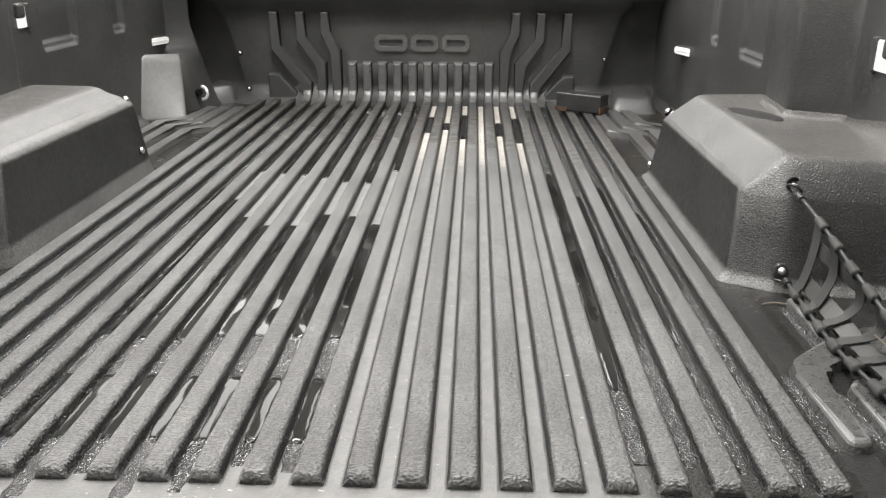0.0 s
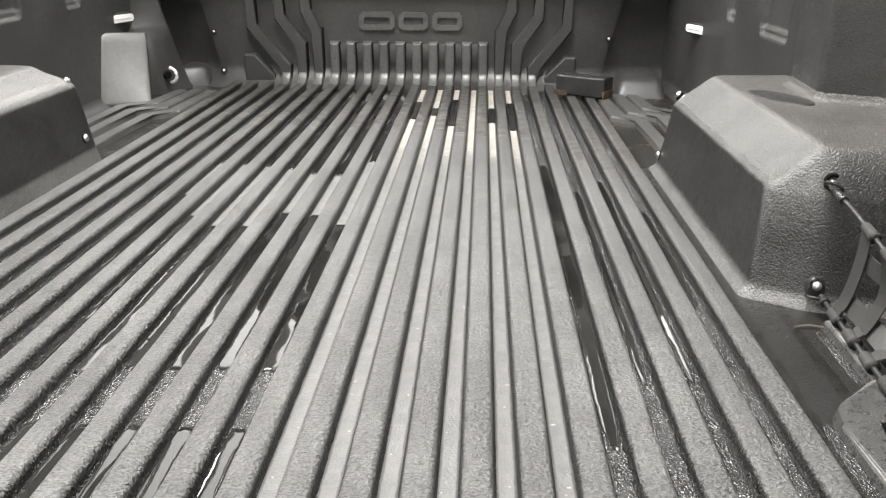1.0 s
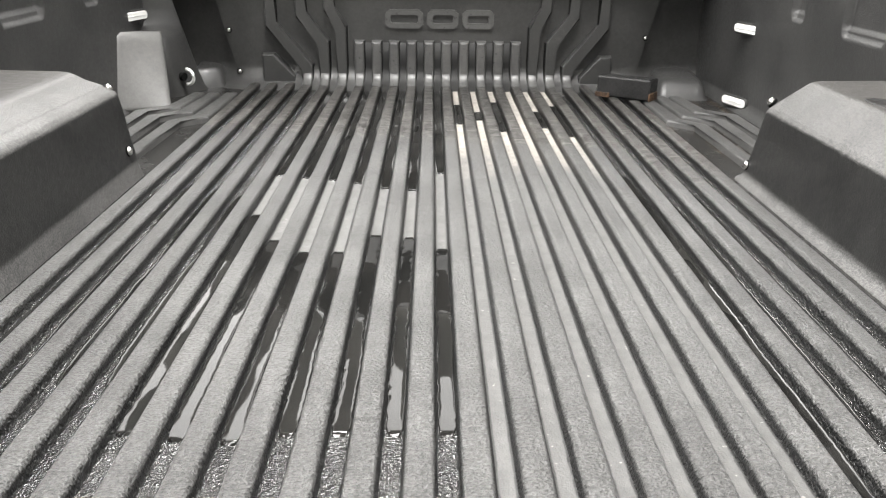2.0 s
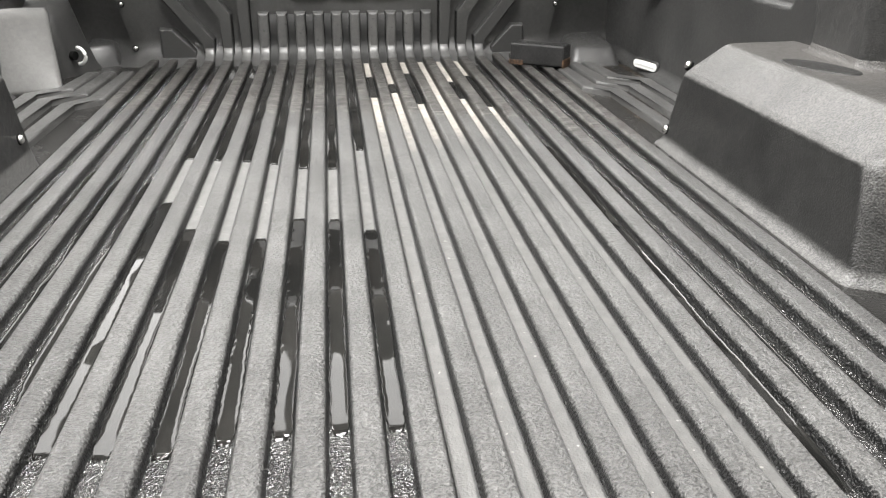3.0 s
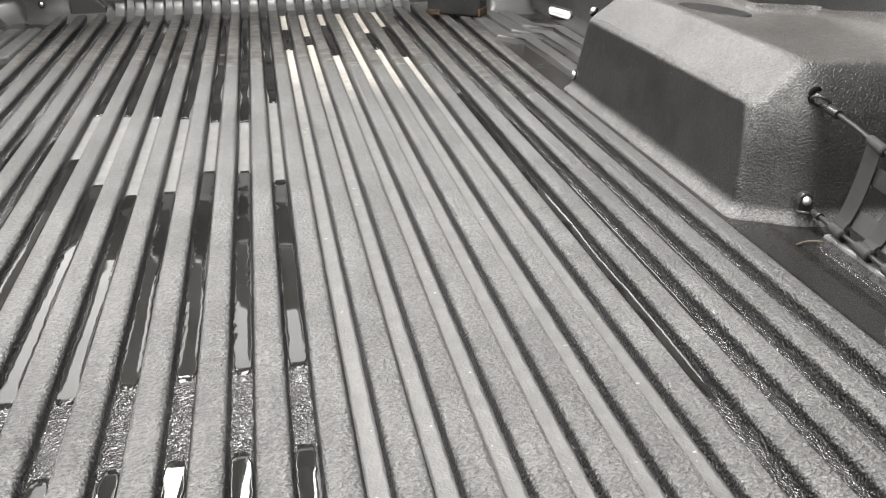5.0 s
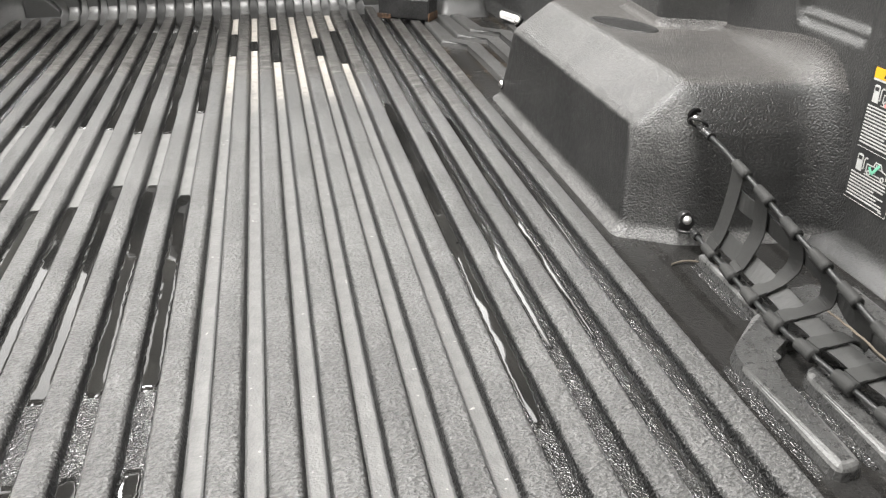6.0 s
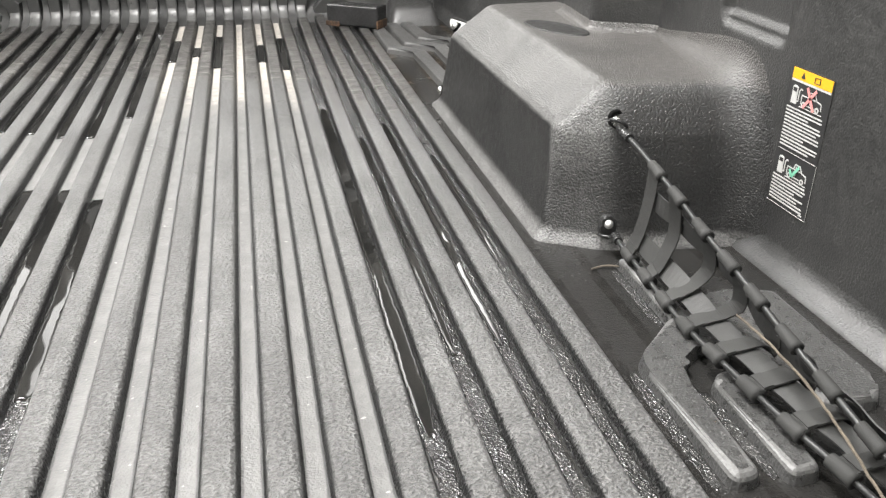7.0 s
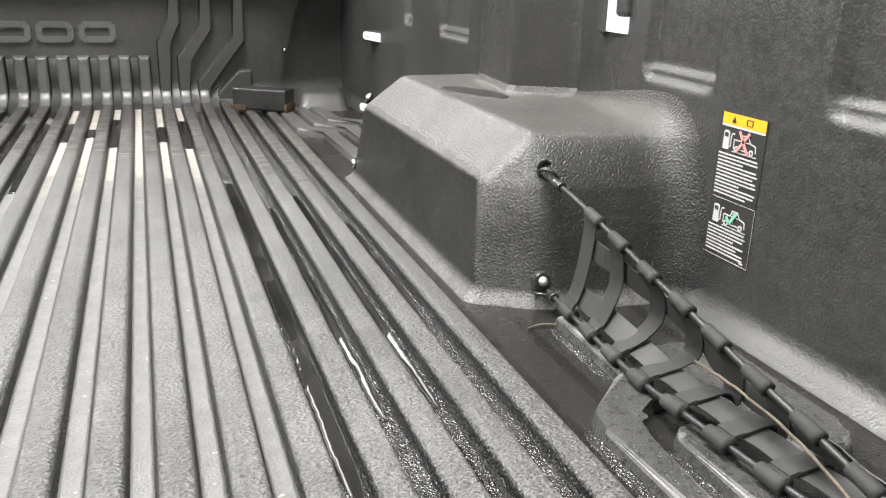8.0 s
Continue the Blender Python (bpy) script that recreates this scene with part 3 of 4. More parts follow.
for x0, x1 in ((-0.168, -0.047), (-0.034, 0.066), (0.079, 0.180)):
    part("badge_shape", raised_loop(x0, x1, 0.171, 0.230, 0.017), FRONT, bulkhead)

# ---- side walls ----
side_levels = [(G - 0.01, 0.035), (G + 0.001, 0.029), (G + 0.006, 0.021), (-0.003, 0.0105), (0.004, 0.0045), (0.011, 0.001), (0.017, 0.0), (0.045, 0.0), (0.07, 0.0), (0.2, 0.0)]
side_levels += [(0.236 + 0.005 * k, 0.0) for k in range(22)] + [(0.40, 0.0), (0.55, -0.012)]
plan_right = [(0.925, -0.36), (0.925, 0.2), (0.925, 0.522), (0.931, 0.62), (0.938, 0.80), (0.943, 0.915), (0.942, 0.928), (0.934, 0.940), (0.858, 0.978), (0.849, 0.984), (0.845, 0.994), (0.860, 1.165),
              (0.864, 1.174), (0.872, 1.180), (0.884, 1.186), (0.890, 1.196), (0.890, 1.30), (0.890, 1.9), (0.886, 2.2), (0.868, 2.66)]
POCKETS = {1: ((-0.02, 0.352, 0.262), (0.540, 0.720, 0.258), (1.305, 1.495, 0.258), (1.695, 1.772, 0.266)),
           -1: ((1.355, 1.555, 0.276), (1.785, 1.875, 0.279))}


def finer(plan, step=0.006):
    """The plan line with extra points, where the wall has pockets."""
    out = []
    for (xa, ya), (xb, yb) in zip(plan, plan[1:]):
        n = max(1, int((yb - ya) / step)) if yb > -0.3 and ya < 1.905 else 1
        out += [(xa + (xb - xa) * k / n, ya + (yb - ya) * k / n) for k in range(n)]
    return out + [plan[-1]]


def ease(v):
    v = min(1.0, max(0.0, v))
    return v * v * (3 - 2 * v)


def press_pockets(wall, side, depth=0.016):
    """Press shallow pockets, open upwards, into the inner skin of a side wall; each has a stepped sill."""
    for v in wall.data.vertices:
        x, y, z = v.co
        if abs(x) > wall_x(y) + 0.015 or z < 0.23:
            continue
        for y0, y1, z0 in POCKETS[side]:
            r = 0.5 * (1 - ease((z - z0) / 0.022))
            flank = min(ease((y - y0 - 0.012 * r) / 0.011), ease((y1 - 0.012 * r - y) / 0.011))
            sill = 0.55 * ease((z - z0) / 0.008) + 0.45 * ease((z - z0 - 0.017) / 0.008)
            v.co.x += side * depth * flank * sill


def wall_x(y):
    """How far out the side wall stands at y."""
    return float(np.interp(y, [p[1] for p in plan_right], [p[0] for p in plan_right]))


wall_right = wall_sheet("wall_right", finer(plan_right), side_levels, LINER, 0.03, "black pebble-grained side wall of the bed liner with shallow pockets", -1)
wall_left = wall_sheet("wall_left", [(-x, y) for x, y in finer(plan_right)], side_levels, LINER, 0.03, "black pebble-grained side wall of the bed liner, with a pale sloped facet", 1)
press_pockets(wall_right, 1)
press_pockets(wall_left, -1)

# the sloped facet low on the left wall, its light painted in pale
bm = bmesh.new()
quad = [Vector(v) for v in ((-0.893, 1.967, 0.200), (-0.807, 2.129, 0.184), (-0.744, 1.950, G), (-0.893, 1.90, G))]
STEPS = 14


def facet_point(u, v):
    """A point of the facet: nearly two triangles along its diagonal, blended soft, rolling back at its rim."""
    soft = quad[0] * (1 - u) * (1 - v) + quad[1] * u * (1 - v) + quad[2] * u * v + quad[3] * (1 - u) * v
    crisp = quad[0] + (quad[1] - quad[0]) * u + (quad[2] - quad[1]) * v if u >= v else quad[0] + (quad[3] - quad[0]) * v + (quad[2] - quad[3]) * u
    rim = max(0.0, 1 - min(u, 1 - u, v * 1.2) / 0.07)
    return soft * 0.72 + crisp * 0.28 + Vector((-0.010, 0.006, -0.004)) * rim * rim


grid = [[bm.verts.new(facet_point(i / STEPS, j / STEPS)) for i in range(STEPS + 1)] for j in range(STEPS + 1)]
for j in range(STEPS):
    for i in range(STEPS):
        bm.faces.new((grid[j][i], grid[j][i + 1], grid[j + 1][i + 1], grid[j + 1][i]))
edge = grid[0] + [row[-1] for row in grid[1:]] + grid[-1][-2::-1] + [row[0] for row in grid[-2:0:-1]]
back = [bm.verts.new((-0.93, v.co.y + 0.03 * (v.co.x + 0.93), v.co.z)) for v in edge]
for k in range(len(edge)):
    q = (k + 1) % len(edge)
    bm.faces.new((edge[k], back[k], back[q], edge[q]))
part("sloped_facet", bm, PALE, wall_left, "pale facet, light put into its colour", smooth=True, out=(1, 0, 0.3))

# the wall folds inward to a rounded ridge in the front corner before it runs behind the bulkhead
bm = bmesh.new()
rows = []
for z in (G - 0.006, -0.01, 0.0, 0.053, 0.10, 0.15, 0.162, 0.175, 0.188, 0.20, 0.24, 0.262, 0.278, 0.30, 0.55):
    out = 0.29 * (min(z, 0.27) - 0.053) - 0.012 * ease((0.012 - z) / 0.03)
    high = ease((z - 0.15) / 0.05)
    fold = [Vector((0.900, 2.085 + 0.095 * high)), Vector((0.788 + 0.7 * max(out, 0.0) + 0.040 * high, 2.145 + 0.085 * high)), Vector((0.762 + out, 2.289)), Vector((0.870 + 0.5 * out, 2.44))]
    near, far = fold[2] + (fold[1] - fold[2]) * 0.11, fold[2] + (fold[3] - fold[2]) * 0.11
    ridge = [near * (1 - t) ** 2 + fold[2] * 2 * t * (1 - t) + far * t * t for t in (0.0, 0.17, 0.34, 0.5, 0.66, 0.83, 1.0)]
    plan = [fold[0], fold[0].lerp(fold[1], 0.5), fold[1].lerp(fold[0], 0.12), fold[1].lerp(fold[2], 0.12), *ridge, fold[3]]
    rows.append([bm.verts.new((-p.x, p.y, z)) for p in plan])
for p, q in zip(rows, rows[1:]):
    for k in range(len(p) - 1):
        bm.faces.new((p[k], p[k + 1], q[k + 1], q[k]))
part("corner_fold", bm, LINER, wall_left, smooth=True, out=(1, -0.5, 0))

# low humps in both front corners
for side, wall, inner, end, top in ((1, wall_right, 0.680, 0.832, 0.040), (-1, wall_left, 0.688, 0.790, 0.046)):
    front = 2.155 if side > 0 else 2.27
    bm = bmesh.new()
    rows = []
    for dy, rise in ((0.0, 0.0), (0.004, 0.12), (0.016, 0.42), (0.036, 0.80), (0.046, 0.92), (0.060, 0.985), (0.080, 1.0), (0.44, 1.06)):
        z = G - 0.002 + (top - G + 0.002) * rise
        dy *= 1.0 if side > 0 else 0.55
        rows.append([bm.verts.new((side * (x + 0.10 * dy), front + dy + skew * 0.6 * (side < 0), z - drop * (z - G + 0.002)))
                     for x, drop, skew in ((inner, 1.0, 0.08), (inner + 0.006, 0.35, 0.075), (inner + 0.016, 0.08, 0.065), (inner + 0.028, 0.0, 0.055),
                                           (end - 0.028, 0.0, 0.0), (end - 0.014, 0.06, 0.0), (end - 0.004, 0.3, 0.0), (end + 0.008, 1.0, 0.0))])
    for p, q in zip(rows, rows[1:]):
        for k in range(7):
            bm.faces.new((p[k], p[k + 1], q[k + 1], q[k]))
    part("corner_hump", bm, LINER, wall, smooth=True, out=(0, 0, 1))

# ---- wheel housings ----


# height, and how far front, front chamfer, inner side, rear chamfer and rear have drawn in by then
HOUSING_LEVELS = (
    (G - 0.002, -0.02, -0.02, -0.018, -0.02, -0.02), (G + 0.003, -0.019, -0.019, -0.017, -0.019, -0.019), (G + 0.008, -0.010, -0.010, -0.009, -0.010, -0.010),
    (0.004, -0.002, -0.002, -0.002, -0.002, -0.002), (0.060, 0.012, 0.009, 0.007, 0.010, 0.008), (0.100, 0.021, 0.017, 0.0115, 0.0165, 0.014), (0.132, 0.030, 0.025, 0.015, 0.0245, 0.022),
    (0.139, 0.034, 0.029, 0.018, 0.0278, 0.025), (0.146, 0.041, 0.035, 0.0245, 0.0318, 0.029), (0.160, 0.060, 0.050, 0.040, 0.0385, 0.036), (0.180, 0.087, 0.072, 0.0625, 0.051, 0.049),
    (0.190, 0.100, 0.083, 0.0735, 0.0595, 0.058), (0.1955, 0.108, 0.089, 0.0795, 0.067, 0.067), (0.199, 0.116, 0.096, 0.0855, 0.078, 0.080), (0.200, 0.130, 0.108, 0.095, 0.093, 0.098))


def wheel_housing(side, label, inner=0.645, lift=0.0):
    # outline, counter-clockwise: front, front chamfer, inner side, rear chamfer, rear, outer side
    base = [(0.96, 1.405), (0.735, 1.385), (inner, 1.305), (inner, 0.620), (0.716, 0.579), (0.756, 0.5705), (0.80, 0.5635), (0.85, 0.558), (0.90, 0.5545), (0.96, 0.551)]
    levels = [(z + lift * ease(z / 0.1) * (1 - 0.75 * ease((z - 0.14) / 0.055)), (*offs, *[offs[-1]] * 4, 0.0)) for z, *offs in HOUSING_LEVELS]
    if lift:
        foot = [(G - 0.002, -0.008), (G + 0.003, -0.0075), (G + 0.012, -0.005), (0.010, -0.002)]
        levels[:4] = [(z, (*[d] * 9, 0.0)) for z, d in foot]
    bm = bmesh.new()
    rings = []
    for z, offs in levels:
        rings.append([bm.verts.new((side * x, y, z)) for x, y in rounded(offset_poly(base, offs), 0.015)])
    n = len(rings[0])
    for a, b in zip(rings, rings[1:]):
        for i in range(n):
            bm.faces.new((a[i], a[(i + 1) % n], b[(i + 1) % n], b[i]))
    bm.faces.new(rings[-1])
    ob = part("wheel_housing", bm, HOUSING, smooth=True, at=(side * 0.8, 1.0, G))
    ob.modifiers.new("edges", "WEIGHTED_NORMAL")
    return tagged(ob, label, "wheel housing", "wheel housings of the bed")


house_r = wheel_housing(1, "black textured plastic wheel housing, scuffed and lightened along its edges")
house_l = wheel_housing(-1, "black textured plastic wheel housing, scuffed and lightened along its edges", 0.629, 0.024)

# dished oval plug in the housing top, black for the shade of a recess
bm = bmesh.new()
rings = []
for k, (r, z) in enumerate(((1.0, 0.1985), (0.97, 0.2018), (0.90, 0.2024), (0.84, 0.2008), (0.6, 0.2005), (0.0, 0.2012))):
    ring = []
    for a in range(28):
        t = 2 * math.pi * a / 28
        u, v = 0.080 * r * math.cos(t), 0.036 * r * math.sin(t)
        c, s = math.cos(radians(-68)), math.sin(radians(-68))
        ring.append(bm.verts.new((0.789 + u * c - v * s, 1.012 + u * s + v * c, z)))
    rings.append(ring)
for a, b in zip(rings, rings[1:]):
    for k in range(28):
        bm.faces.new((a[k], a[(k + 1) % 28], b[(k + 1) % 28], b[k]))
bmesh.ops.remove_doubles(bm, verts=bm.verts, dist=1e-6)
part("oval_plug", bm, GAP, house_r, "oval plug, black for the shade of its recess", smooth=True)

# hollow fillet where the housing runs into the side wall
SLANT = 0.08
for side, house in ((1, house_r), (-1, house_l)):
    # along the housing top, then down its rear face
    line = [Vector((0, 0.945 - 0.03 * k, 0.2)) for k in range(9)]
    heights, insets = [lev[0] for lev in HOUSING_LEVELS], [max(lev[5], -0.002) for lev in HOUSING_LEVELS]
    line += [Vector((0, 0.5551 + 1.01 * lev[5], lev[0])) for lev in HOUSING_LEVELS[:7:-1]]
    line += [Vector((0, 0.5551 + 1.01 * float(np.interp(z, heights, insets)), z)) for z in (0.132, 0.118, 0.104, 0.09, 0.076, 0.062, 0.048, 0.034, 0.02, 0.008, -0.004, -0.014)]
    bm = bmesh.new()
    rows = []
    for i, q in enumerate(line):
        d = (line[min(i + 1, len(line) - 1)] - line[max(i - 1, 0)]).normalized()
        n = Vector((0, d.z, -d.y))
        size = float(np.interp(q.y, (0.68, 0.90), (1.0, 0.28)))
        wide, tall = 0.056 * size, 0.046 * size
        # from inside the housing, round the hollow, into the side wall
        hollow = [(-0.024, -0.0007)] + [(wide * math.sin(math.pi / 2 * t / 9), tall * (1 - math.cos(math.pi / 2 * t / 9)) + 0.0004) for t in range(10)] + [(wide + 0.003, tall * 1.3)]
        row = []
        for across, off in hollow:
            x = wall_x(min(q.y + n.y * off, 0.915)) - wide + across - 0.0005
            row.append(bm.verts.new((side * x, q.y + n.y * off - SLANT * (x - 0.888) * abs(n.y), q.z + n.z * off)))
        rows.append(row)
    m = len(rows[0])
    for a, b in zip(rows, rows[1:]):
        for k in range(m - 1):
            bm.faces.new((a[k], a[k + 1], b[k + 1], b[k])[::side])
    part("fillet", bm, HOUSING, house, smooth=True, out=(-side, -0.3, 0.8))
    # and a smaller one round the foot of the pillar that stands on the housing
    foot = [p for p in finer(plan_right) if 0.917 < p[1] < 1.2]
    bm = bmesh.new()
    rows = []
    for i, p in enumerate(foot):
        d = (Vector(foot[min(i + 1, len(foot) - 1)]) - Vector(foot[max(i - 1, 0)])).normalized()
        rows.append([bm.verts.new((side * (p[0] - d.y * a), p[1] + d.x * a, 0.2 + b)) for a, b in ((-0.002, 0.018), (0.0006, 0.015), (0.002, 0.0088), (0.0052, 0.0042), (0.0098, 0.0014), (0.016, 0.0004), (0.019, -0.001))])
    for a, b in zip(rows, rows[1:]):
        for k in range(6):
            bm.faces.new((a[k], a[k + 1], b[k + 1], b[k])[::side])
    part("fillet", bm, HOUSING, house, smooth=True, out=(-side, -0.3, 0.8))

# ---- the workshop round the truck, plain ----
room = [("floor_workshop", box(-5.2, 5.2, -6.0, 10.2, -1.0, -0.9), CONCRETE, "grey concrete workshop floor", "floor"),
        ("ceiling", box(-5.2, 5.2, -6.0, 10.2, 2.9, 3.0), CEILPAINT, "white painted workshop ceiling", "ceiling"),
        ("wall_west", box(-5.2, -5.0, -5.8, 10.0, -0.9, 2.9), PAINTWALL, "pale painted workshop wall", "wall"),
        ("wall_east", box(5.0, 5.2, -5.8, 10.0, -0.9, 2.9), PAINTWALL, "pale painted workshop wall", "wall"),
        ("wall_south", box(-5.2, 5.2, -6.0, -5.8, -0.9, 2.9), PAINTWALL, "pale painted workshop wall", "wall"),
        ("wall_north", box(-5.2, 5.2, 10.0, 10.2, -0.9, 2.9), PAINTWALL, "pale painted workshop wall", "wall")]
for name, bm, material, label, category in room:
    tagged(part(name, bm, material), label, category, kind="structure")

truck = thing("pickup_truck", (0, 1.4, -0.9), "white pickup truck with a dark cab back and black bed rails", "truck")
part("cab", box(-0.86, 0.86, 2.76, 4.7, -0.3, 1.08, 0.09, 4), STEEL, truck)
part("rear_window", box(-0.70, 0.70, 2.745, 2.77, 0.60, 0.99, 0.01), GLASSY, truck, "dark tinted glass")
for side in (1, -1):
    part("rail_cap", box(side * 0.975 - 0.07, side * 0.975 + 0.07, -0.4, 2.72, 0.552, 0.60, 0.015, 3), DARK, truck, "black plastic rail cap")
    part("bed_side", box(side * 1.05 - 0.02, side * 1.05 + 0.02, -0.4, 2.72, -0.5, 0.552, 0.01, 2), WHITE, truck, "white painted steel bed side")
part("chassis", box(-0.95, 0.95, -0.34, 2.7, -0.9, G - 0.034, 0.01), STEEL, truck, "black steel frame")

# ---- water ----


def puddle(k, y0, y1, seed, material, name, label, category, half=0.0100, ragged=0.006, pinch=0.25, lift=0.0016, x_shift=0.0, group="", taper=0.0):
    """Water lying in groove k from y0 to y1, with an uneven shoreline."""
    rng = random.Random(seed)
    n = max(10, int((y1 - y0) / 0.006))
    left, right = [], []
    drift = [rng.uniform(0, 6.28) for _ in range(4)]
    for i in range(n + 1):
        t = i / n
        y = {1: y0 + 0.0025, n - 1: y1 - 0.0025}.get(i, y0 + (y1 - y0) * t)
        end = min(1.0, min(t, 1 - t) * n / 2.0)
        if taper:
            near = min(1.0, min(t, 1 - t) * (y1 - y0) / taper)
            end = 0.22 + 0.78 * math.sqrt(1 - (1 - near) ** 2) + (0.1 if material is not WATER else 0.03) * math.sin(y * 210 + drift[2])
        wob = 1 - pinch * (0.5 + 0.5 * math.sin(y * 31 + drift[0])) * (0.5 + 0.5 * math.sin(y * 13 + drift[1]))
        wl = half * ((0.80 + 0.2 * end) if not taper else end) * (wob if rng.random() < 0.9 else wob - 0.08)
        wob2 = 1 - pinch * (0.5 + 0.5 * math.sin(y * 27 + drift[2])) * (0.5 + 0.5 * math.sin(y * 11 + drift[3]))
        wr = half * ((0.80 + 0.2 * end) if not taper else end) * wob2
        if material is WATER and 0 < i < n:
            wl, wr = wl + rng.uniform(-0.0009, 0.0006), wr + rng.uniform(-0.0009, 0.0006)
        jl, jr = (rng.uniform(-ragged, ragged) if i in (0, n) else 0.0 for _ in range(2))
        left.append((k * P + x_shift - wl, y + jl))
        right.append((k * P + x_shift + wr, y + jr))
    bm = bmesh.new()
    rows = []
    for i, ((xa, ya), (xb, yb)) in enumerate(zip(left, right)):
        rim = min(0.0014, (xb - xa) * 0.2)
        # water creeps up at its rim
        dip, lip = (0.00008, 0.0005 * ease((min(i, n - i) / n * (y1 - y0) - 0.012) / 0.05)) if material is WATER else (0.0, 0.0)
        h = G - 0.0012 if i in (0, n) else G + lift
        bow = rng.uniform(-ragged, ragged) if i in (0, n) else 0.0
        mid = h if i in (0, n) else h - dip
        w = xb - xa
        rows.append([bm.verts.new(q) for q in ((xa, ya, G - 0.0012), (xa + 0.4 * rim, ya, h + lip), (xa + 1.5 * rim, ya, h), (xa + 0.25 * w + 0.5 * rim, ya + bow, mid),
                                                 (xb - 0.25 * w - 0.5 * rim, yb + bow, mid), (xb - 1.5 * rim, yb, h), (xb - 0.4 * rim, yb, h + lip), (xb, yb, G - 0.0012))])
    for a, b in zip(rows, rows[1:]):
        for q in range(7):
            bm.faces.new((a[q], a[q + 1], b[q + 1], b[q]))
    ob = part(name, bm, material, at=(k * P, (y0 + y1) / 2, G), smooth=True)
    return tagged(ob, label, category, group)


POOL = ("water_pool", "clear shallow water standing in a groove of the liner", "puddle")
DAMP = ("damp_patch", "wet glistening grain along a groove of the liner", "wet patch")
far_start = {0: 1.325, -1: 1.205, -2: 1.216, -3: 1.25, -4: 1.273, -5: 1.289, -6: 1.302}
near_start = {0: 0.89, -1: 0.942, -2: 0.952, -3: 0.874, -4: 0.872, -5: 0.926, -6: 1.055}
pool_end = {0: 0.352, -1: 0.352, -2: 0.35, -3: 0.348, -4: 0.335, -5: 0.34, -6: 0.35}
for k in range(-6, 1):
    puddle(k, far_start[k], 2.27, 10 + k, WATER, *POOL, pinch=0.4, group="pools in the grooves")
    puddle(k, pool_end[k], near_start[k], 30 + k, WATER, *POOL, half=0.0112, taper=0.025, pinch=0.25, group="pools in the grooves")
    puddle(k, 0.20, pool_end[k] + 0.03, 50 + k, WETGRAIN, *DAMP, half=0.0112, taper=0.035, pinch=0.06, lift=0.0007, group="wet patches in the grooves")
    puddle(k, 0.075, 0.233, 70 + k, WATER, *POOL, half=0.0108, taper=0.03, pinch=0.4, group="pools in the grooves")
    puddle(k, (0.02, 0.03, -0.02, -0.045, 0.01, -0.05, -0.01)[-k], 0.10, 90 + k, WETGRAIN, *DAMP, taper=0.035, half=0.0112, pinch=0.3, lift=0.0007, group="wet patches in the grooves")
for k in range(-10, -6):
    puddle(k, 0.45, 1.25 - 0.04 * (k % 3), 110 + k, WATER, *POOL, half=0.0085, taper=0.1, pinch=0.5, x_shift=0.003, group="pools in the grooves")
    puddle(k, 0.0, 1.27, 130 + k, WETBLACK, *DAMP, taper=0.035, pinch=0.2, lift=0.0008, group="wet patches in the grooves")
    puddle(k, 1.26, 2.25, 150 + k, WETBLACK, *DAMP, taper=0.035, pinch=0.3, lift=0.0008, group="wet patches in the grooves")
for k, y0, y1 in ((1, 1.80, 2.06), (2, 1.85, 1.96), (3, 1.72, 2.10), (5, 1.76, 1.97), (6, 1.67, 2.05)):
    puddle(k, y0, y1, 170 + k, WATER, *POOL, pinch=0.2, group="pools in the grooves")
for k, y0, y1, y2 in ((7, 0.21, 1.32, 0.05), (8, 0.34, 1.12, 0.05), (9, 0.35, 1.2, 0.04), (10, 0.55, 1.0, 0.02)):
    puddle(k, y0, y1, 190 + k, WATER, *POOL, half=0.0105 if k == 7 else 0.0066, taper=0.12, pinch=0.3, x_shift=0.0 if k == 7 else -0.002, group="pools in the grooves")
    puddle(k, y0 - 0.02, y1 + 0.06, 210 + k, WETBLACK, *DAMP, taper=0.035, pinch=0.2, lift=0.0008, group="wet patches in the grooves")
    puddle(k, y2, y0 + 0.02, 250 + k, WETGRAIN, *DAMP, half=0.0108 if k < 9 else 0.0075, taper=0.035, pinch=0.35, lift=0.0012, group="wet patches in the grooves")
    puddle(k, y1 + 0.05, 2.2, 230 + k, WETBLACK, *DAMP, taper=0.035, pinch=0.4, lift=0.0008, group="wet patches in the grooves")

for x, y0, y1, w in ((0.6245, 0.09, 0.275, 0.0075), (0.6810, 0.09, 0.225, 0.0065), (0.700, 0.355, 0.50, 0.0065)):
    puddle(x / P, y0, y1, int(x * 900), WETGRAIN, "damp_patch", "wet glistening grain along a raised foot of the liner", "wet patch", half=w, taper=0.03, pinch=0.3, lift=0.0008, group="wet patches in the grooves")

# ---- loose steel block by the bulkhead ----
block = thing("steel_block", (0.570, 2.116, 0.0), "short black steel box section with rusty ends, lying on the ribs", "steel block")
TURN = Matrix.Translation((0.570, 2.116, 0.0005)) @ Matrix.Rotation(radians(-34.5), 4, "Z")


def block_part(name, bm, material, words=""):
    bmesh.ops.transform(bm, matrix=TURN, verts=bm.verts)
    part(name, bm, material, block, words)


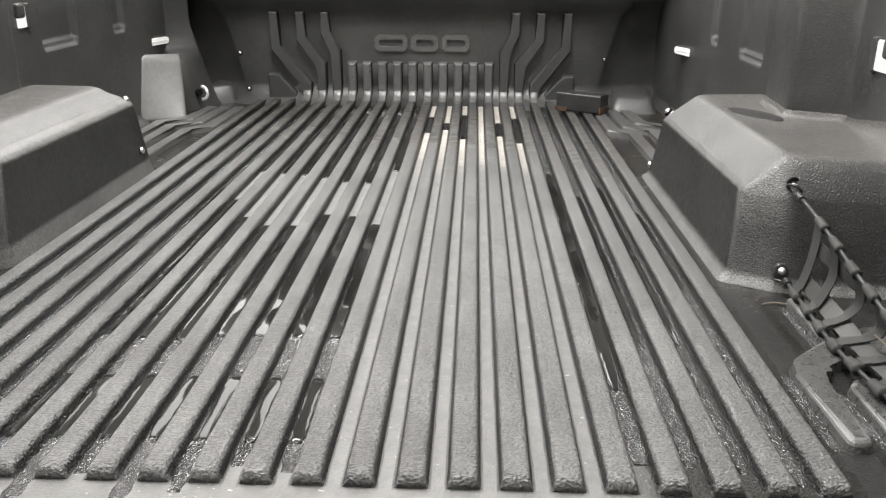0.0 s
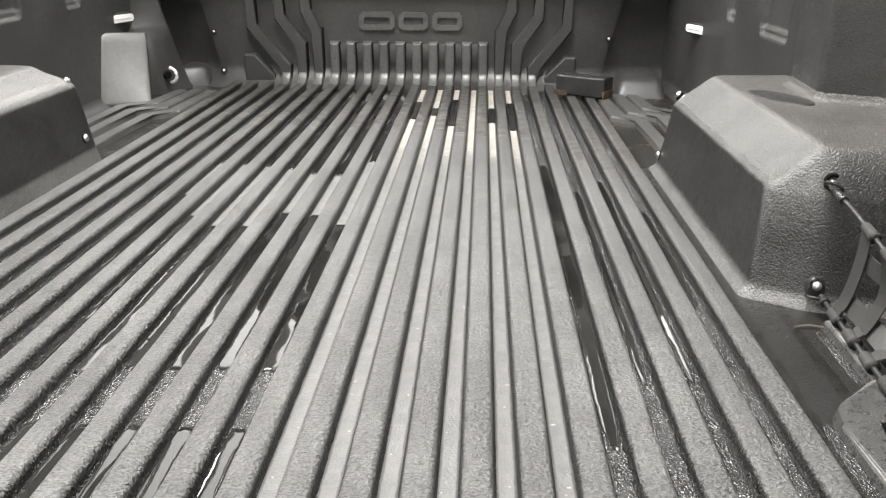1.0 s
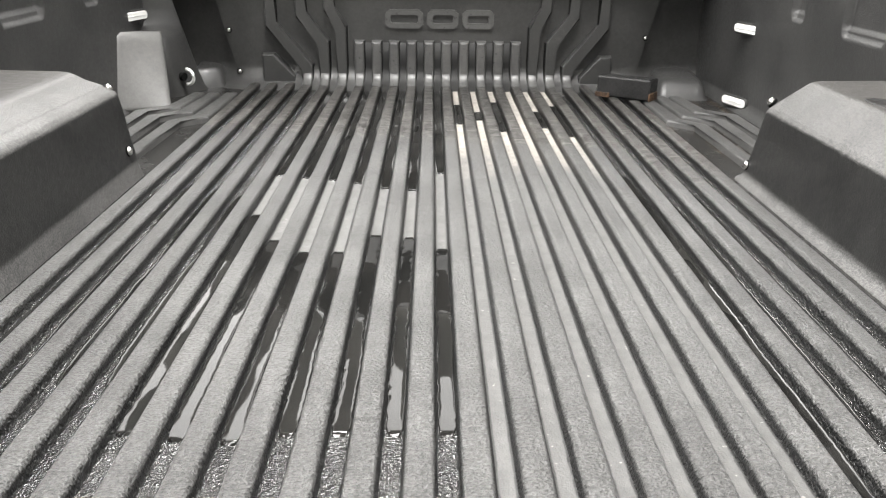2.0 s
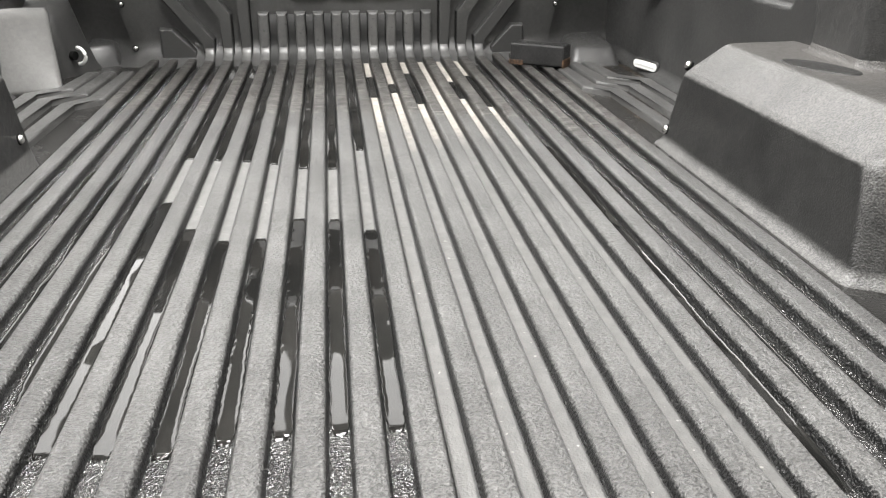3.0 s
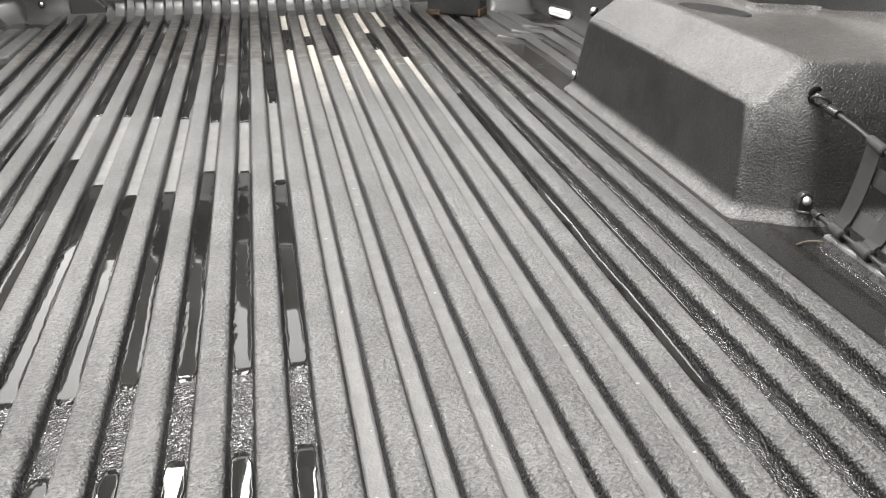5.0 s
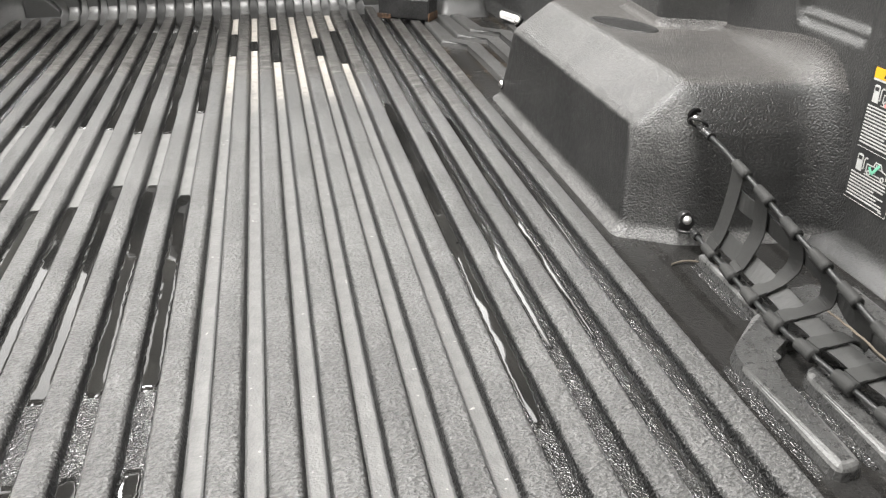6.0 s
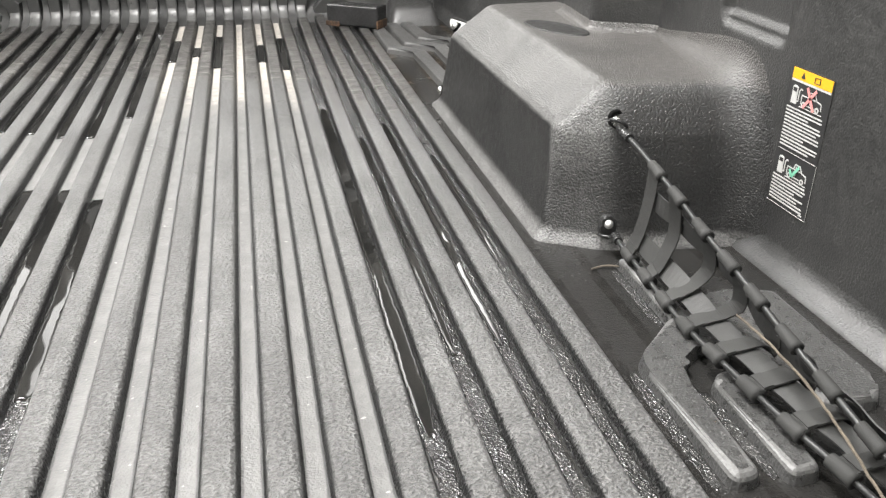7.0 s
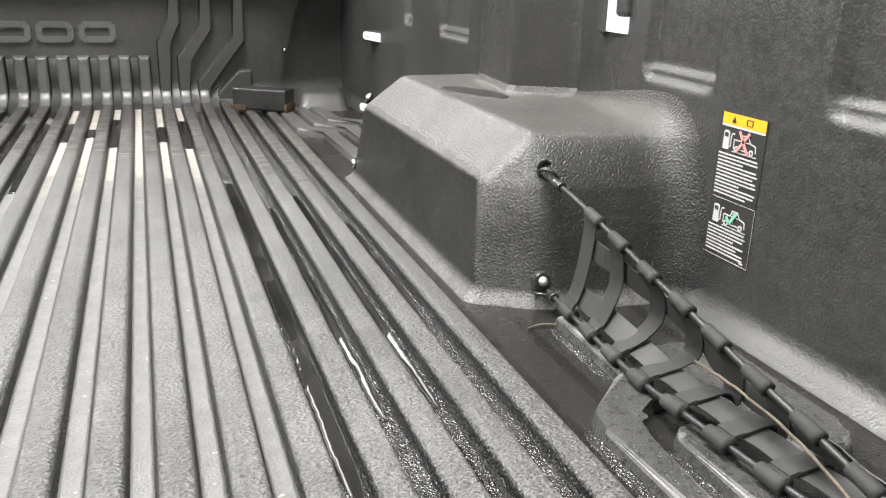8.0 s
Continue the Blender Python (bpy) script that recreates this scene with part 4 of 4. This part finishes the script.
# a box section, open at both ends: four walls with rounded long edges
outline = rounded([(0.0, -0.031), (0.031, -0.031), (0.031, 0.031), (-0.031, 0.031), (-0.031, -0.031), (0.0, -0.031)], 0.008, 4)[:-1]
bm = bmesh.new()
rings = []
for x, wide in ((-0.081, 0.90), (-0.081, 1.0), (0.081, 1.0), (0.081, 0.90)):
    rings.append([bm.verts.new((x, u * wide, 0.032 + v * wide)) for u, v in outline])
for inner in (0.081, -0.081):
    rings.append([bm.verts.new((inner * 0.99, u * 0.88, 0.032 + v * 0.88)) for u, v in outline])
rings.append(rings[0])
m = len(outline)
for a, b in zip(rings, rings[1:]):
    for k in range(m):
        bm.faces.new((a[k], a[(k + 1) % m], b[(k + 1) % m], b[k]))
block_part("box_section", bm, STEEL)
block_part("end_plate", box(0.068, 0.070, -0.027, 0.027, 0.006, 0.058), RUST, "rusty inner plate")
block_part("end_flange", box(0.0815, 0.0850, -0.031, 0.030, 0.024, 0.062, 0.0012), STEEL, "dark steel lip")
block_part("rust_strip", box(0.0812, 0.0875, -0.032, 0.030, 0.0, 0.0235, 0.002), RUST, "rusty lower edge")
block_part("rust_strip", box(-0.0870, -0.0812, -0.032, 0.026, 0.0, 0.014, 0.002), RUST, "rusty lower edge")
block_part("rust_strip", box(-0.080, -0.040, -0.0335, -0.0305, 0.0, 0.014, 0.001), RUST, "rusty lower edge")

# ---- screws and tie-down slots ----


def screw(at, facing, size=0.011, label="bright pan-head screw with a black washer in the liner"):
    """A pan-head screw on a rubber washer, its axis along facing."""
    at, d = Vector(at), Vector(facing).normalized()
    q = Vector((0, 0, 1)).rotation_difference(d).to_matrix()
    ob = thing("screw", at, label, "screw", "screws in the liner")

    def lathe(profile, sides=14):
        bm = bmesh.new()
        rings = [[bm.verts.new(at + q @ Vector((r * math.cos(2 * math.pi * k / sides), r * math.sin(2 * math.pi * k / sides), h))) for k in range(sides)] for r, h in profile]
        for a, b in zip(rings, rings[1:]):
            for k in range(sides):
                bm.faces.new((a[k], a[(k + 1) % sides], b[(k + 1) % sides], b[k]))
        bm.faces.new(rings[-1])
        return bm
    part("washer", lathe(((size * 0.95, -0.004), (size * 0.95, 0.001), (size * 0.8, 0.002))), DARK, ob, "black rubber washer")
    part("head", lathe(((size * 0.78, 0.001), (size * 0.78, 0.004), (size * 0.62, 0.0072), (size * 0.25, 0.009))), ZINC, ob, smooth=True)
    return ob


screw((0.675, 1.290, 0.152), (-0.75, 0.15, 0.65), 0.0115)
screw((0.646, 1.297, 0.018), (-1.0, 0.05, 0.16), 0.0115)
screw((-0.662, 1.275, 0.171), (0.58, 0.1, 0.8), 0.0115)
screw((-0.632, 1.258, 0.048), (1.0, 0.05, 0.14), 0.0115)
screw((-0.672, 2.361, 0.160), (0.05, -1, 0.1), 0.010)
screw((-0.645, 2.350, 0.030), (0.3, -1, 0.1), 0.010)
screw((0.674, 2.361, 0.147), (-0.05, -1, 0.1), 0.009)


SKEW = radians(18)


def tie_slot(side, x, y, z, length=0.105, tall=0.024, tilt=0.0):
    """An oval tie-down opening: a white pressed plate inside a rounded rim, with a narrow bead."""
    ob = thing("tie_down_slot", (side * x, y, z), "oval tie-down slot showing white painted steel", "slot", "tie-down slots")

    def oval(l, h, x0, x1):
        pts = []
        for k in range(20):
            t = 2 * math.pi * k / 20
            u = math.cos(t) * h / 2 + math.copysign((l - h) / 2, math.cos(t))
            pts.append((u, math.sin(t) * h / 2))
        bm = prism(pts, 0.0, x1 - x0, 0.002)
        for v in bm.verts:
            a, b = -x0 - v.co.z, v.co.x
            v.co = Vector((side * (x + a * math.cos(SKEW) - b * math.sin(SKEW)), y + a * math.sin(SKEW) + b * math.cos(SKEW), z + v.co.y + tilt * v.co.x))
        return bm
    part("rim", oval(length + 0.010, tall + 0.010, -0.006, 0.002), SMOOTH, ob)
    part("plate", oval(length, tall, -0.004, 0.0045), WHITE, ob, "white painted steel plate")
    part("bead", oval(length * 0.8, 0.003, 0.003, 0.006), WHITE, ob, "thin pressed bead")
    return ob


tie_slot(1, 0.880, 2.035, 0.214)
tie_slot(1, 0.866, 2.02, 0.010)
tie_slot(-1, 0.880, 2.11, 0.226)

# half ring low in the front corner
ring = thing("tie_down_ring", (-0.762, 2.163, 0.043), "bright half-round tie-down ring in the front corner", "ring")
arc = [(-0.764 + 0.023 * math.sin(a), 2.163 - 0.010 * math.sin(a), 0.043 + 0.023 * math.cos(a)) for a in [math.pi * k / 12 for k in range(13)]]
part("ring_bar", tube(arc, 0.0056, 10), WHITE, ring, smooth=True)
part("ring_hole", tube([(-0.790, 2.174, 0.043), (-0.771, 2.164, 0.043)], 0.0125, 16), DARK, ring, "dark recess")

# bright openings in the side walls, each a glowing panel for the light behind
for side, y, z, w, h in ((1, 0.808, 0.345, 0.074, 0.056), (-1, 1.275, 0.369, 0.050, 0.052)):
    x = wall_x(y) - 0.001
    ob = thing("stake_opening", (side * x, y, z), "rectangular opening in the side wall, bright behind", "opening", "openings in the side walls")
    part("opening_light", box(side * x - 0.004, side * x + 0.004, y - w / 2, y + w / 2, z - h / 2, z + h / 2, 0.003, 2), OPENING_GLOW, ob, "glowing panel for the light beyond the opening")
    part("jamb", box(side * x - 0.007, side * x + 0.007, y + w / 2 - 0.014, y + w / 2 + 0.006, z - h / 2 - 0.003, z + h / 2 + 0.004, 0.003, 2), LINER, ob, "black edge of the opening")
    latch = box(side * x - 0.010, side * x + 0.010, y - w / 2 - 0.004, y - w / 2 + 0.030, z - 0.004, z + h / 2 + 0.006, 0.008, 3)
    part("latch_boss", latch, SMOOTH, ob, "dark rounded latch")

# ---- cargo net behind the wheel housing ----
TOP = smooth_line([(0.728, 0.588, 0.153), (0.729, 0.53, 0.146), (0.730, 0.471, 0.134), (0.732, 0.417, 0.121), (0.732, 0.355, 0.107), (0.732, 0.295, 0.096), (0.734, 0.241, 0.083),
                   (0.733, 0.184, 0.072), (0.734, 0.125, 0.061), (0.736, 0.06, 0.047), (0.742, -0.02, 0.030), (0.755, -0.13, 0.006)], 8)
LOW = smooth_line([(0.720, 0.550, 0.012), (0.716, 0.50, 0.011), (0.713, 0.44, 0.009), (0.709, 0.372, 0.0075), (0.706, 0.313, 0.0075), (0.705, 0.250, 0.011), (0.708, 0.190, 0.012),
                   (0.714, 0.125, 0.011), (0.724, 0.06, 0.009), (0.74, -0.02, 0.0), (0.76, -0.14, -0.008)], 8)


def at_y(line, y):
    """The point of a rearward line where it passes y."""
    for a, b in zip(line, line[1:]):
        if a.y >= y >= b.y:
            return a.lerp(b, (a.y - y) / max(1e-9, a.y - b.y))
    return line[-1].copy()


net = thing("cargo_net", (0.73, 0.3, 0.0), "black webbing cargo net slung from two elastic cords", "cargo net")
part("cord", tube(TOP, 0.0034, 8), CORD, net, "black elastic cord", smooth=True)
part("cord", tube(LOW, 0.0034, 8), CORD, net, "black elastic cord", smooth=True)


def sleeve(line, y, length, radius, name="sleeve", material=WEBBING, label="", hollow=True):
    """Webbing sewn round a cord, open at both ends, a little wider at the rear."""
    pts = [at_y(line, y + length * (0.5 - k / 6)) for k in range(7)]
    if not hollow:
        part(name, tube(pts, radius, 14), material, net, label, smooth=True)
        return
    back = [p.copy() for p in pts[::-1]]
    wide = [radius * (0.95 + 0.03 * k) for k in range(7)]
    part(name, tube(pts + back, wide + [r - 0.0012 for r in wide[::-1]], 14, False), material, net, label, smooth=True)


UP = [0.471, 0.417, 0.355, 0.295, 0.241, 0.180, 0.118, 0.058, 0.0]
DOWN = [0.487, 0.430, 0.372, 0.313, 0.250, 0.187, 0.125, 0.065, 0.004]
for y in UP:
    sleeve(TOP, y, 0.030, 0.0066)
for y in DOWN:
    sleeve(LOW, y, 0.0285, 0.0078)
sleeve(TOP, 0.562, 0.022, 0.0062, "ferrule", STEEL, "dark crimped ferrule", False)
sleeve(LOW, 0.538, 0.018, 0.0060, "ferrule", STEEL, "dark crimped ferrule", False)

# how a strap runs from the lower cord to the upper one, as (x, z) away from the lower cord: taut at the housing, slack and lying on the floor further back
SAG = (((0.008, 0.022), (0.013, 0.048), (0.016, 0.080), (0.016, 0.105)),
       ((0.012, 0.010), (0.022, 0.034), (0.028, 0.060), (0.025, 0.090)),
       ((0.016, 0.009), (0.034, 0.022), (0.047, 0.044), (0.041, 0.076)),
       ((0.020, 0.008), (0.041, 0.015), (0.056, 0.029), (0.050, 0.060)),
       ((0.023, 0.006), (0.047, 0.009), (0.052, 0.001), (0.063, 0.000), (0.064, 0.020), (0.055, 0.046)),
       ((0.022, 0.006), (0.044, 0.010), (0.049, 0.002), (0.060, -0.004), (0.063, 0.012), (0.052, 0.038)),
       ((0.022, 0.006), (0.043, 0.009), (0.048, 0.000), (0.060, -0.006), (0.063, 0.008), (0.050, 0.030)),
       ((0.022, 0.006), (0.042, 0.008), (0.047, 0.000), (0.060, -0.008), (0.062, 0.004), (0.046, 0.022)),
       ((0.022, 0.006), (0.042, 0.008), (0.047, 0.000), (0.060, -0.006), (0.058, 0.006), (0.040, 0.020)))


def net_path(i):
    """The middle line of strap i, from the lower cord to the upper one."""
    a, b = at_y(TOP, UP[i]), at_y(LOW, DOWN[i])
    n = len(SAG[i]) + 1
    knots = [b] + [Vector((b.x + x, b.y + (a.y - b.y) * (k + 1) / n, b.z + z)) for k, (x, z) in enumerate(SAG[i])] + [a]
    return smooth_line(knots, 5)


def along(pts, s):
    """The point at distance s along a line of points."""
    for a, b in zip(pts, pts[1:]):
        d = (b - a).length
        if s <= d:
            return a.lerp(b, s / d)
        s -= d
    return pts[-1].copy()


def facing(pts, s):
    """Which way the strap's upper face looks at distance s."""
    d = (along(pts, s + 0.006) - along(pts, max(0.0, s - 0.006))).normalized()
    return Vector((-d.z, 0, d.x)).normalized()


PATHS = [net_path(i) for i in range(len(UP))]
for i, path in enumerate(PATHS):
    whole = sum((q - p).length for p, q in zip(path, path[1:]))
    steps = [whole * k / 44 for k in range(45)]
    pts = [along(path, s) + facing(path, s) * 0.0036 for s in steps]
    lean = Vector((0.0, 1.0, -0.14 - 0.02 * i % 0.05))
    part("strap", ribbon(pts, lean, 0.0268, 0.0016), WEBBING, net)
    # the sewn hem beside the lower cord
    part("hem", ribbon([along(path, s) + facing(path, s) * 0.0052 for s in (0.008, 0.013, 0.018)], lean, 0.0262, 0.0012), WEBBING, net)
# two straps run lengthwise under the cross straps and bow up a little in between
for reach in (0.0275, 0.090):
    line = smooth_line([along(p, reach) for p in PATHS], 8)
    lean = smooth_line([(along(p, reach + 0.010) - along(p, reach - 0.010)).normalized() for p in PATHS], 8)
    off = smooth_line([facing(p, reach) for p in PATHS], 8)
    pts = [p + f * (0.0006 + 0.0022 * math.sin(math.pi * (k % 8) / 8) ** 2) for k, (p, f) in enumerate(zip(line, off))]
    part("strap", ribbon(pts, lean, 0.0262, 0.0016), LIT_WEB, net)


def torus(centre, axis, radius, bar, n=18, sides=8, sweep=2 * math.pi):
    c, ax = Vector(centre), Vector(axis).normalized()
    u = ax.orthogonal().normalized()
    v = ax.cross(u)
    return tube([c + radius * (math.cos(sweep * k / n) * u + math.sin(sweep * k / n) * v) for k in range(n + 1)], bar, sides)


# fixings of the net on the housing
hook = thing("net_hook", (0.733, 0.604, 0.156), "black snap hook on a bright eye bolt in the housing", "hook", "net fixings")
part("eye_bolt", tube([(0.736, 0.622, 0.157), (0.733, 0.606, 0.156), (0.731, 0.598, 0.155)], [0.007, 0.007, 0.0055], 10), ZINC, hook, "bright bolt head", smooth=True)
part("snap_ring", torus((0.730, 0.594, 0.155), (0.5, 0.4, 0.7), 0.0125, 0.0024), STEEL, hook, smooth=True)
part("washer", torus((0.735, 0.614, 0.157), (0.2, -1, 0.1), 0.010, 0.0032), DARK, hook, smooth=True)
hook = thing("net_hook", (0.716, 0.600, 0.020), "black bracket and snap ring under a bright dome screw", "hook", "net fixings")
bm = prism(rounded([(0.0, -0.014), (0.012, -0.014), (0.0125, 0.004), (0.006, 0.014), (-0.006, 0.014), (-0.0125, 0.004), (-0.012, -0.014), (0.0, -0.014)], 0.005, 3)[:-1], 0.0, 0.009, 0.003)
for v in bm.verts:
    v.co = Vector((0.7175 + v.co.x, 0.572 - v.co.z + 0.12 * v.co.y, 0.019 + v.co.y))
part("bracket", bm, CORD, hook, "black plastic tab")
bm = bmesh.new()
bmesh.ops.create_uvsphere(bm, u_segments=14, v_segments=8, radius=0.0066)
bmesh.ops.translate(bm, vec=(0.7175, 0.563, 0.022), verts=bm.verts)
part("dome_screw", bm, DULLZINC, hook, "bright dome screw", smooth=True)
part("snap_ring", torus((0.719, 0.562, 0.006), (0.1, 0.2, 1), 0.0135, 0.0026), STEEL, hook, smooth=True)

# ---- twine and straw ----
twine = tube(smooth_line([(0.731, 0.262, 0.050), (0.730, 0.217, 0.053), (0.729, 0.176, 0.052), (0.728, 0.146, 0.051), (0.726, 0.105, 0.046), (0.722, 0.062, 0.038), (0.720, 0.021, 0.026), (0.722, -0.03, 0.010), (0.725, -0.09, 0.004)], 6), 0.0014, 7)
for v in twine.verts:
    v.co += 0.0009 * noise.noise_vector(v.co * 90)
tagged(part("twine", twine, ROPE, at=(0.74, 0.15, 0.03)), "frayed tan twine lying over the net", "twine")
part_straw = part("straw", tube(smooth_line([(0.672, 0.506, G + 0.002), (0.695, 0.508, G + 0.004), (0.722, 0.497, G + 0.003)], 4), 0.0013, 6), ROPE, at=(0.695, 0.505, G))
tagged(part_straw, "thin yellow straw on the wet floor", "straw")

# ---- warning label on the side wall ----
X = 0.9245
label = thing("warning_label", (X, 0.474, 0.155), "orange and black warning label with white print", "label")


def flat(name, y0, y1, z0, z1, material, rank, words="", parent=None):
    part(name, box(X - 0.0006 * rank - 0.0003, X - 0.0006 * rank + 0.0003, min(y0, y1), max(y0, y1), z0, z1), material, parent or label, words)


def slanted(name, y0, z0, y1, z1, w, material, rank):
    bm = ribbon([(X - 0.0006 * rank, y0, z0), (X - 0.0006 * rank, y1, z1)], Vector((0, -(z1 - z0), y1 - y0)), w, 0.0005)
    part(name, bm, material, label)


def prism_yz(points, rank, hole=()):
    """A thin flat shape on the label with the outline points (y, z), with a hole of as many points or none."""
    bm = bmesh.new()
    front, back = X - 0.0006 * rank - 0.0003, X - 0.0006 * rank + 0.0003
    outer = [[bm.verts.new((x, y, z)) for y, z in points] for x in (front, back)]
    n = len(points)
    for k in range(n):
        bm.faces.new((outer[0][k], outer[0][(k + 1) % n], outer[1][(k + 1) % n], outer[1][k]))
    if hole:
        rim = [[bm.verts.new((x, y, z)) for y, z in hole] for x in (front, back)]
        for k in range(n):
            q = (k + 1) % n
            bm.faces.new((rim[1][k], rim[1][q], rim[0][q], rim[0][k]))
            bm.faces.new((outer[0][q], outer[0][k], rim[0][k], rim[0][q]))
            bm.faces.new((outer[1][k], outer[1][q], rim[1][q], rim[1][k]))
    else:
        bm.faces.new(outer[0][::-1])
        bm.faces.new(outer[1])
    return bm


flat("film", 0.517, 0.432, 0.064, 0.2465, LABELBLACK, 0)
flat("orange_band", 0.512, 0.434, 0.2315, 0.245, ORANGE, 1, "orange band")
flat("white_line", 0.512, 0.434, 0.2285, 0.2312, LABELWHITE, 1)
bm = prism_yz([(0.494, 0.2345), (0.486, 0.2345), (0.490, 0.2420)], 2)
part("triangle_mark", bm, LABELBLACK, label)
for y0, y1, z0, z1 in ((0.4675, 0.4665, 0.2345, 0.2420), (0.4575, 0.4565, 0.2345, 0.2420), (0.4665, 0.4575, 0.2345, 0.2353), (0.4665, 0.4575, 0.2412, 0.2420)):
    flat("book_mark", y0, y1, z0, z1, LABELBLACK, 2)
flat("white_line", 0.5165, 0.4325, 0.0640, 0.0643, LABELWHITE, 1)
flat("white_line", 0.5130, 0.4340, 0.1386, 0.1389, LABELWHITE, 1)
flat("white_line", 0.4323, 0.4320, 0.0640, 0.1385, LABELWHITE, 1)


def wheel_mark(y, z, radius):
    """A flat white ring."""
    rings = [[(y + r * math.cos(2 * math.pi * k / 14), z + r * math.sin(2 * math.pi * k / 14)) for k in range(14)] for r in (radius, radius * 0.5)]
    part("wheel_mark", prism_yz(rings[0], 2, rings[1]), LABELWHITE, label)


def pictogram(top, mark):
    """A fuel pump with its hose, and a pickup truck in outline on a ground line."""
    part("pump_mark", prism_yz([(0.5065, top - 0.024), (0.4955, top - 0.024), (0.4960, top - 0.003), (0.4985, top - 0.001), (0.5045, top - 0.001), (0.5065, top - 0.003)], 1), LABELWHITE, label)
    flat("pump_window", 0.5045, 0.4980, top - 0.0085, top - 0.0035, LABELBLACK, 2)
    for y0, z0, y1, z1 in ((0.4950, top - 0.020, 0.4925, top - 0.019), (0.4925, top - 0.020, 0.4925, top - 0.006), (0.4925, top - 0.006, 0.4900, top - 0.003), (0.4900, top - 0.003, 0.4870, top - 0.004)):
        slanted("hose_mark", y0, z0, y1, z1, 0.0016, LABELWHITE, 1)
    flat("ground_mark", 0.4885, 0.4440, top - 0.0252, top - 0.0243, LABELWHITE, 1)
    for y0, z0, y1, z1 in ((0.4865, top - 0.021, 0.4865, top - 0.010), (0.4865, top - 0.010, 0.4740, top - 0.010), (0.4740, top - 0.010, 0.4715, top - 0.003), (0.4715, top - 0.003, 0.4615, top - 0.003),
                           (0.4615, top - 0.003, 0.4570, top - 0.010), (0.4570, top - 0.010, 0.4475, top - 0.012), (0.4475, top - 0.012, 0.4465, top - 0.020), (0.4760, top - 0.0205, 0.4590, top - 0.0205),
                           (0.4690, top - 0.005, 0.4690, top - 0.018), (0.4720, top - 0.010, 0.4590, top - 0.010)):
        slanted("truck_mark", y0, z0, y1, z1, 0.0014, LABELWHITE, 1)
    wheel_mark(0.4805, top - 0.0205, 0.0038)
    wheel_mark(0.4535, top - 0.0205, 0.0038)
    if mark == "cross":
        slanted("cross_mark", 0.480, top - 0.024, 0.459, top + 0.002, 0.004, LABELRED, 3)
        slanted("cross_mark", 0.459, top - 0.024, 0.477, top + 0.002, 0.004, LABELRED, 3)
    else:
        slanted("tick_mark", 0.480, top - 0.012, 0.474, top - 0.020, 0.004, LABELGREEN, 3)
        slanted("tick_mark", 0.474, top - 0.020, 0.462, top - 0.004, 0.004, LABELGREEN, 3)


pictogram(0.2245, "cross")
pictogram(0.1310, "tick")
rng = random.Random(9)


def text_line(top, start, end):
    """One line of unreadable print: a bar for each word."""
    y = start
    while y > end + 0.002:
        w = min(rng.uniform(0.004, 0.014), y - end)
        flat("text_bar", y, y - w, top - 0.0018, top, LABELWHITE, 1)
        y -= w + 0.0007


for k in range(12):
    text_line(0.1955 - 0.0045 * k, 0.512, 0.437 + (rng.uniform(0.004, 0.03) if k % 3 == 2 else rng.uniform(0, 0.004)))
for k in range(8):
    text_line(0.1030 - 0.0045 * k, 0.513, 0.440 + (rng.uniform(0.01, 0.03) if k in (3, 5) else rng.uniform(0, 0.006)))
text_line(0.069, 0.447, 0.440)
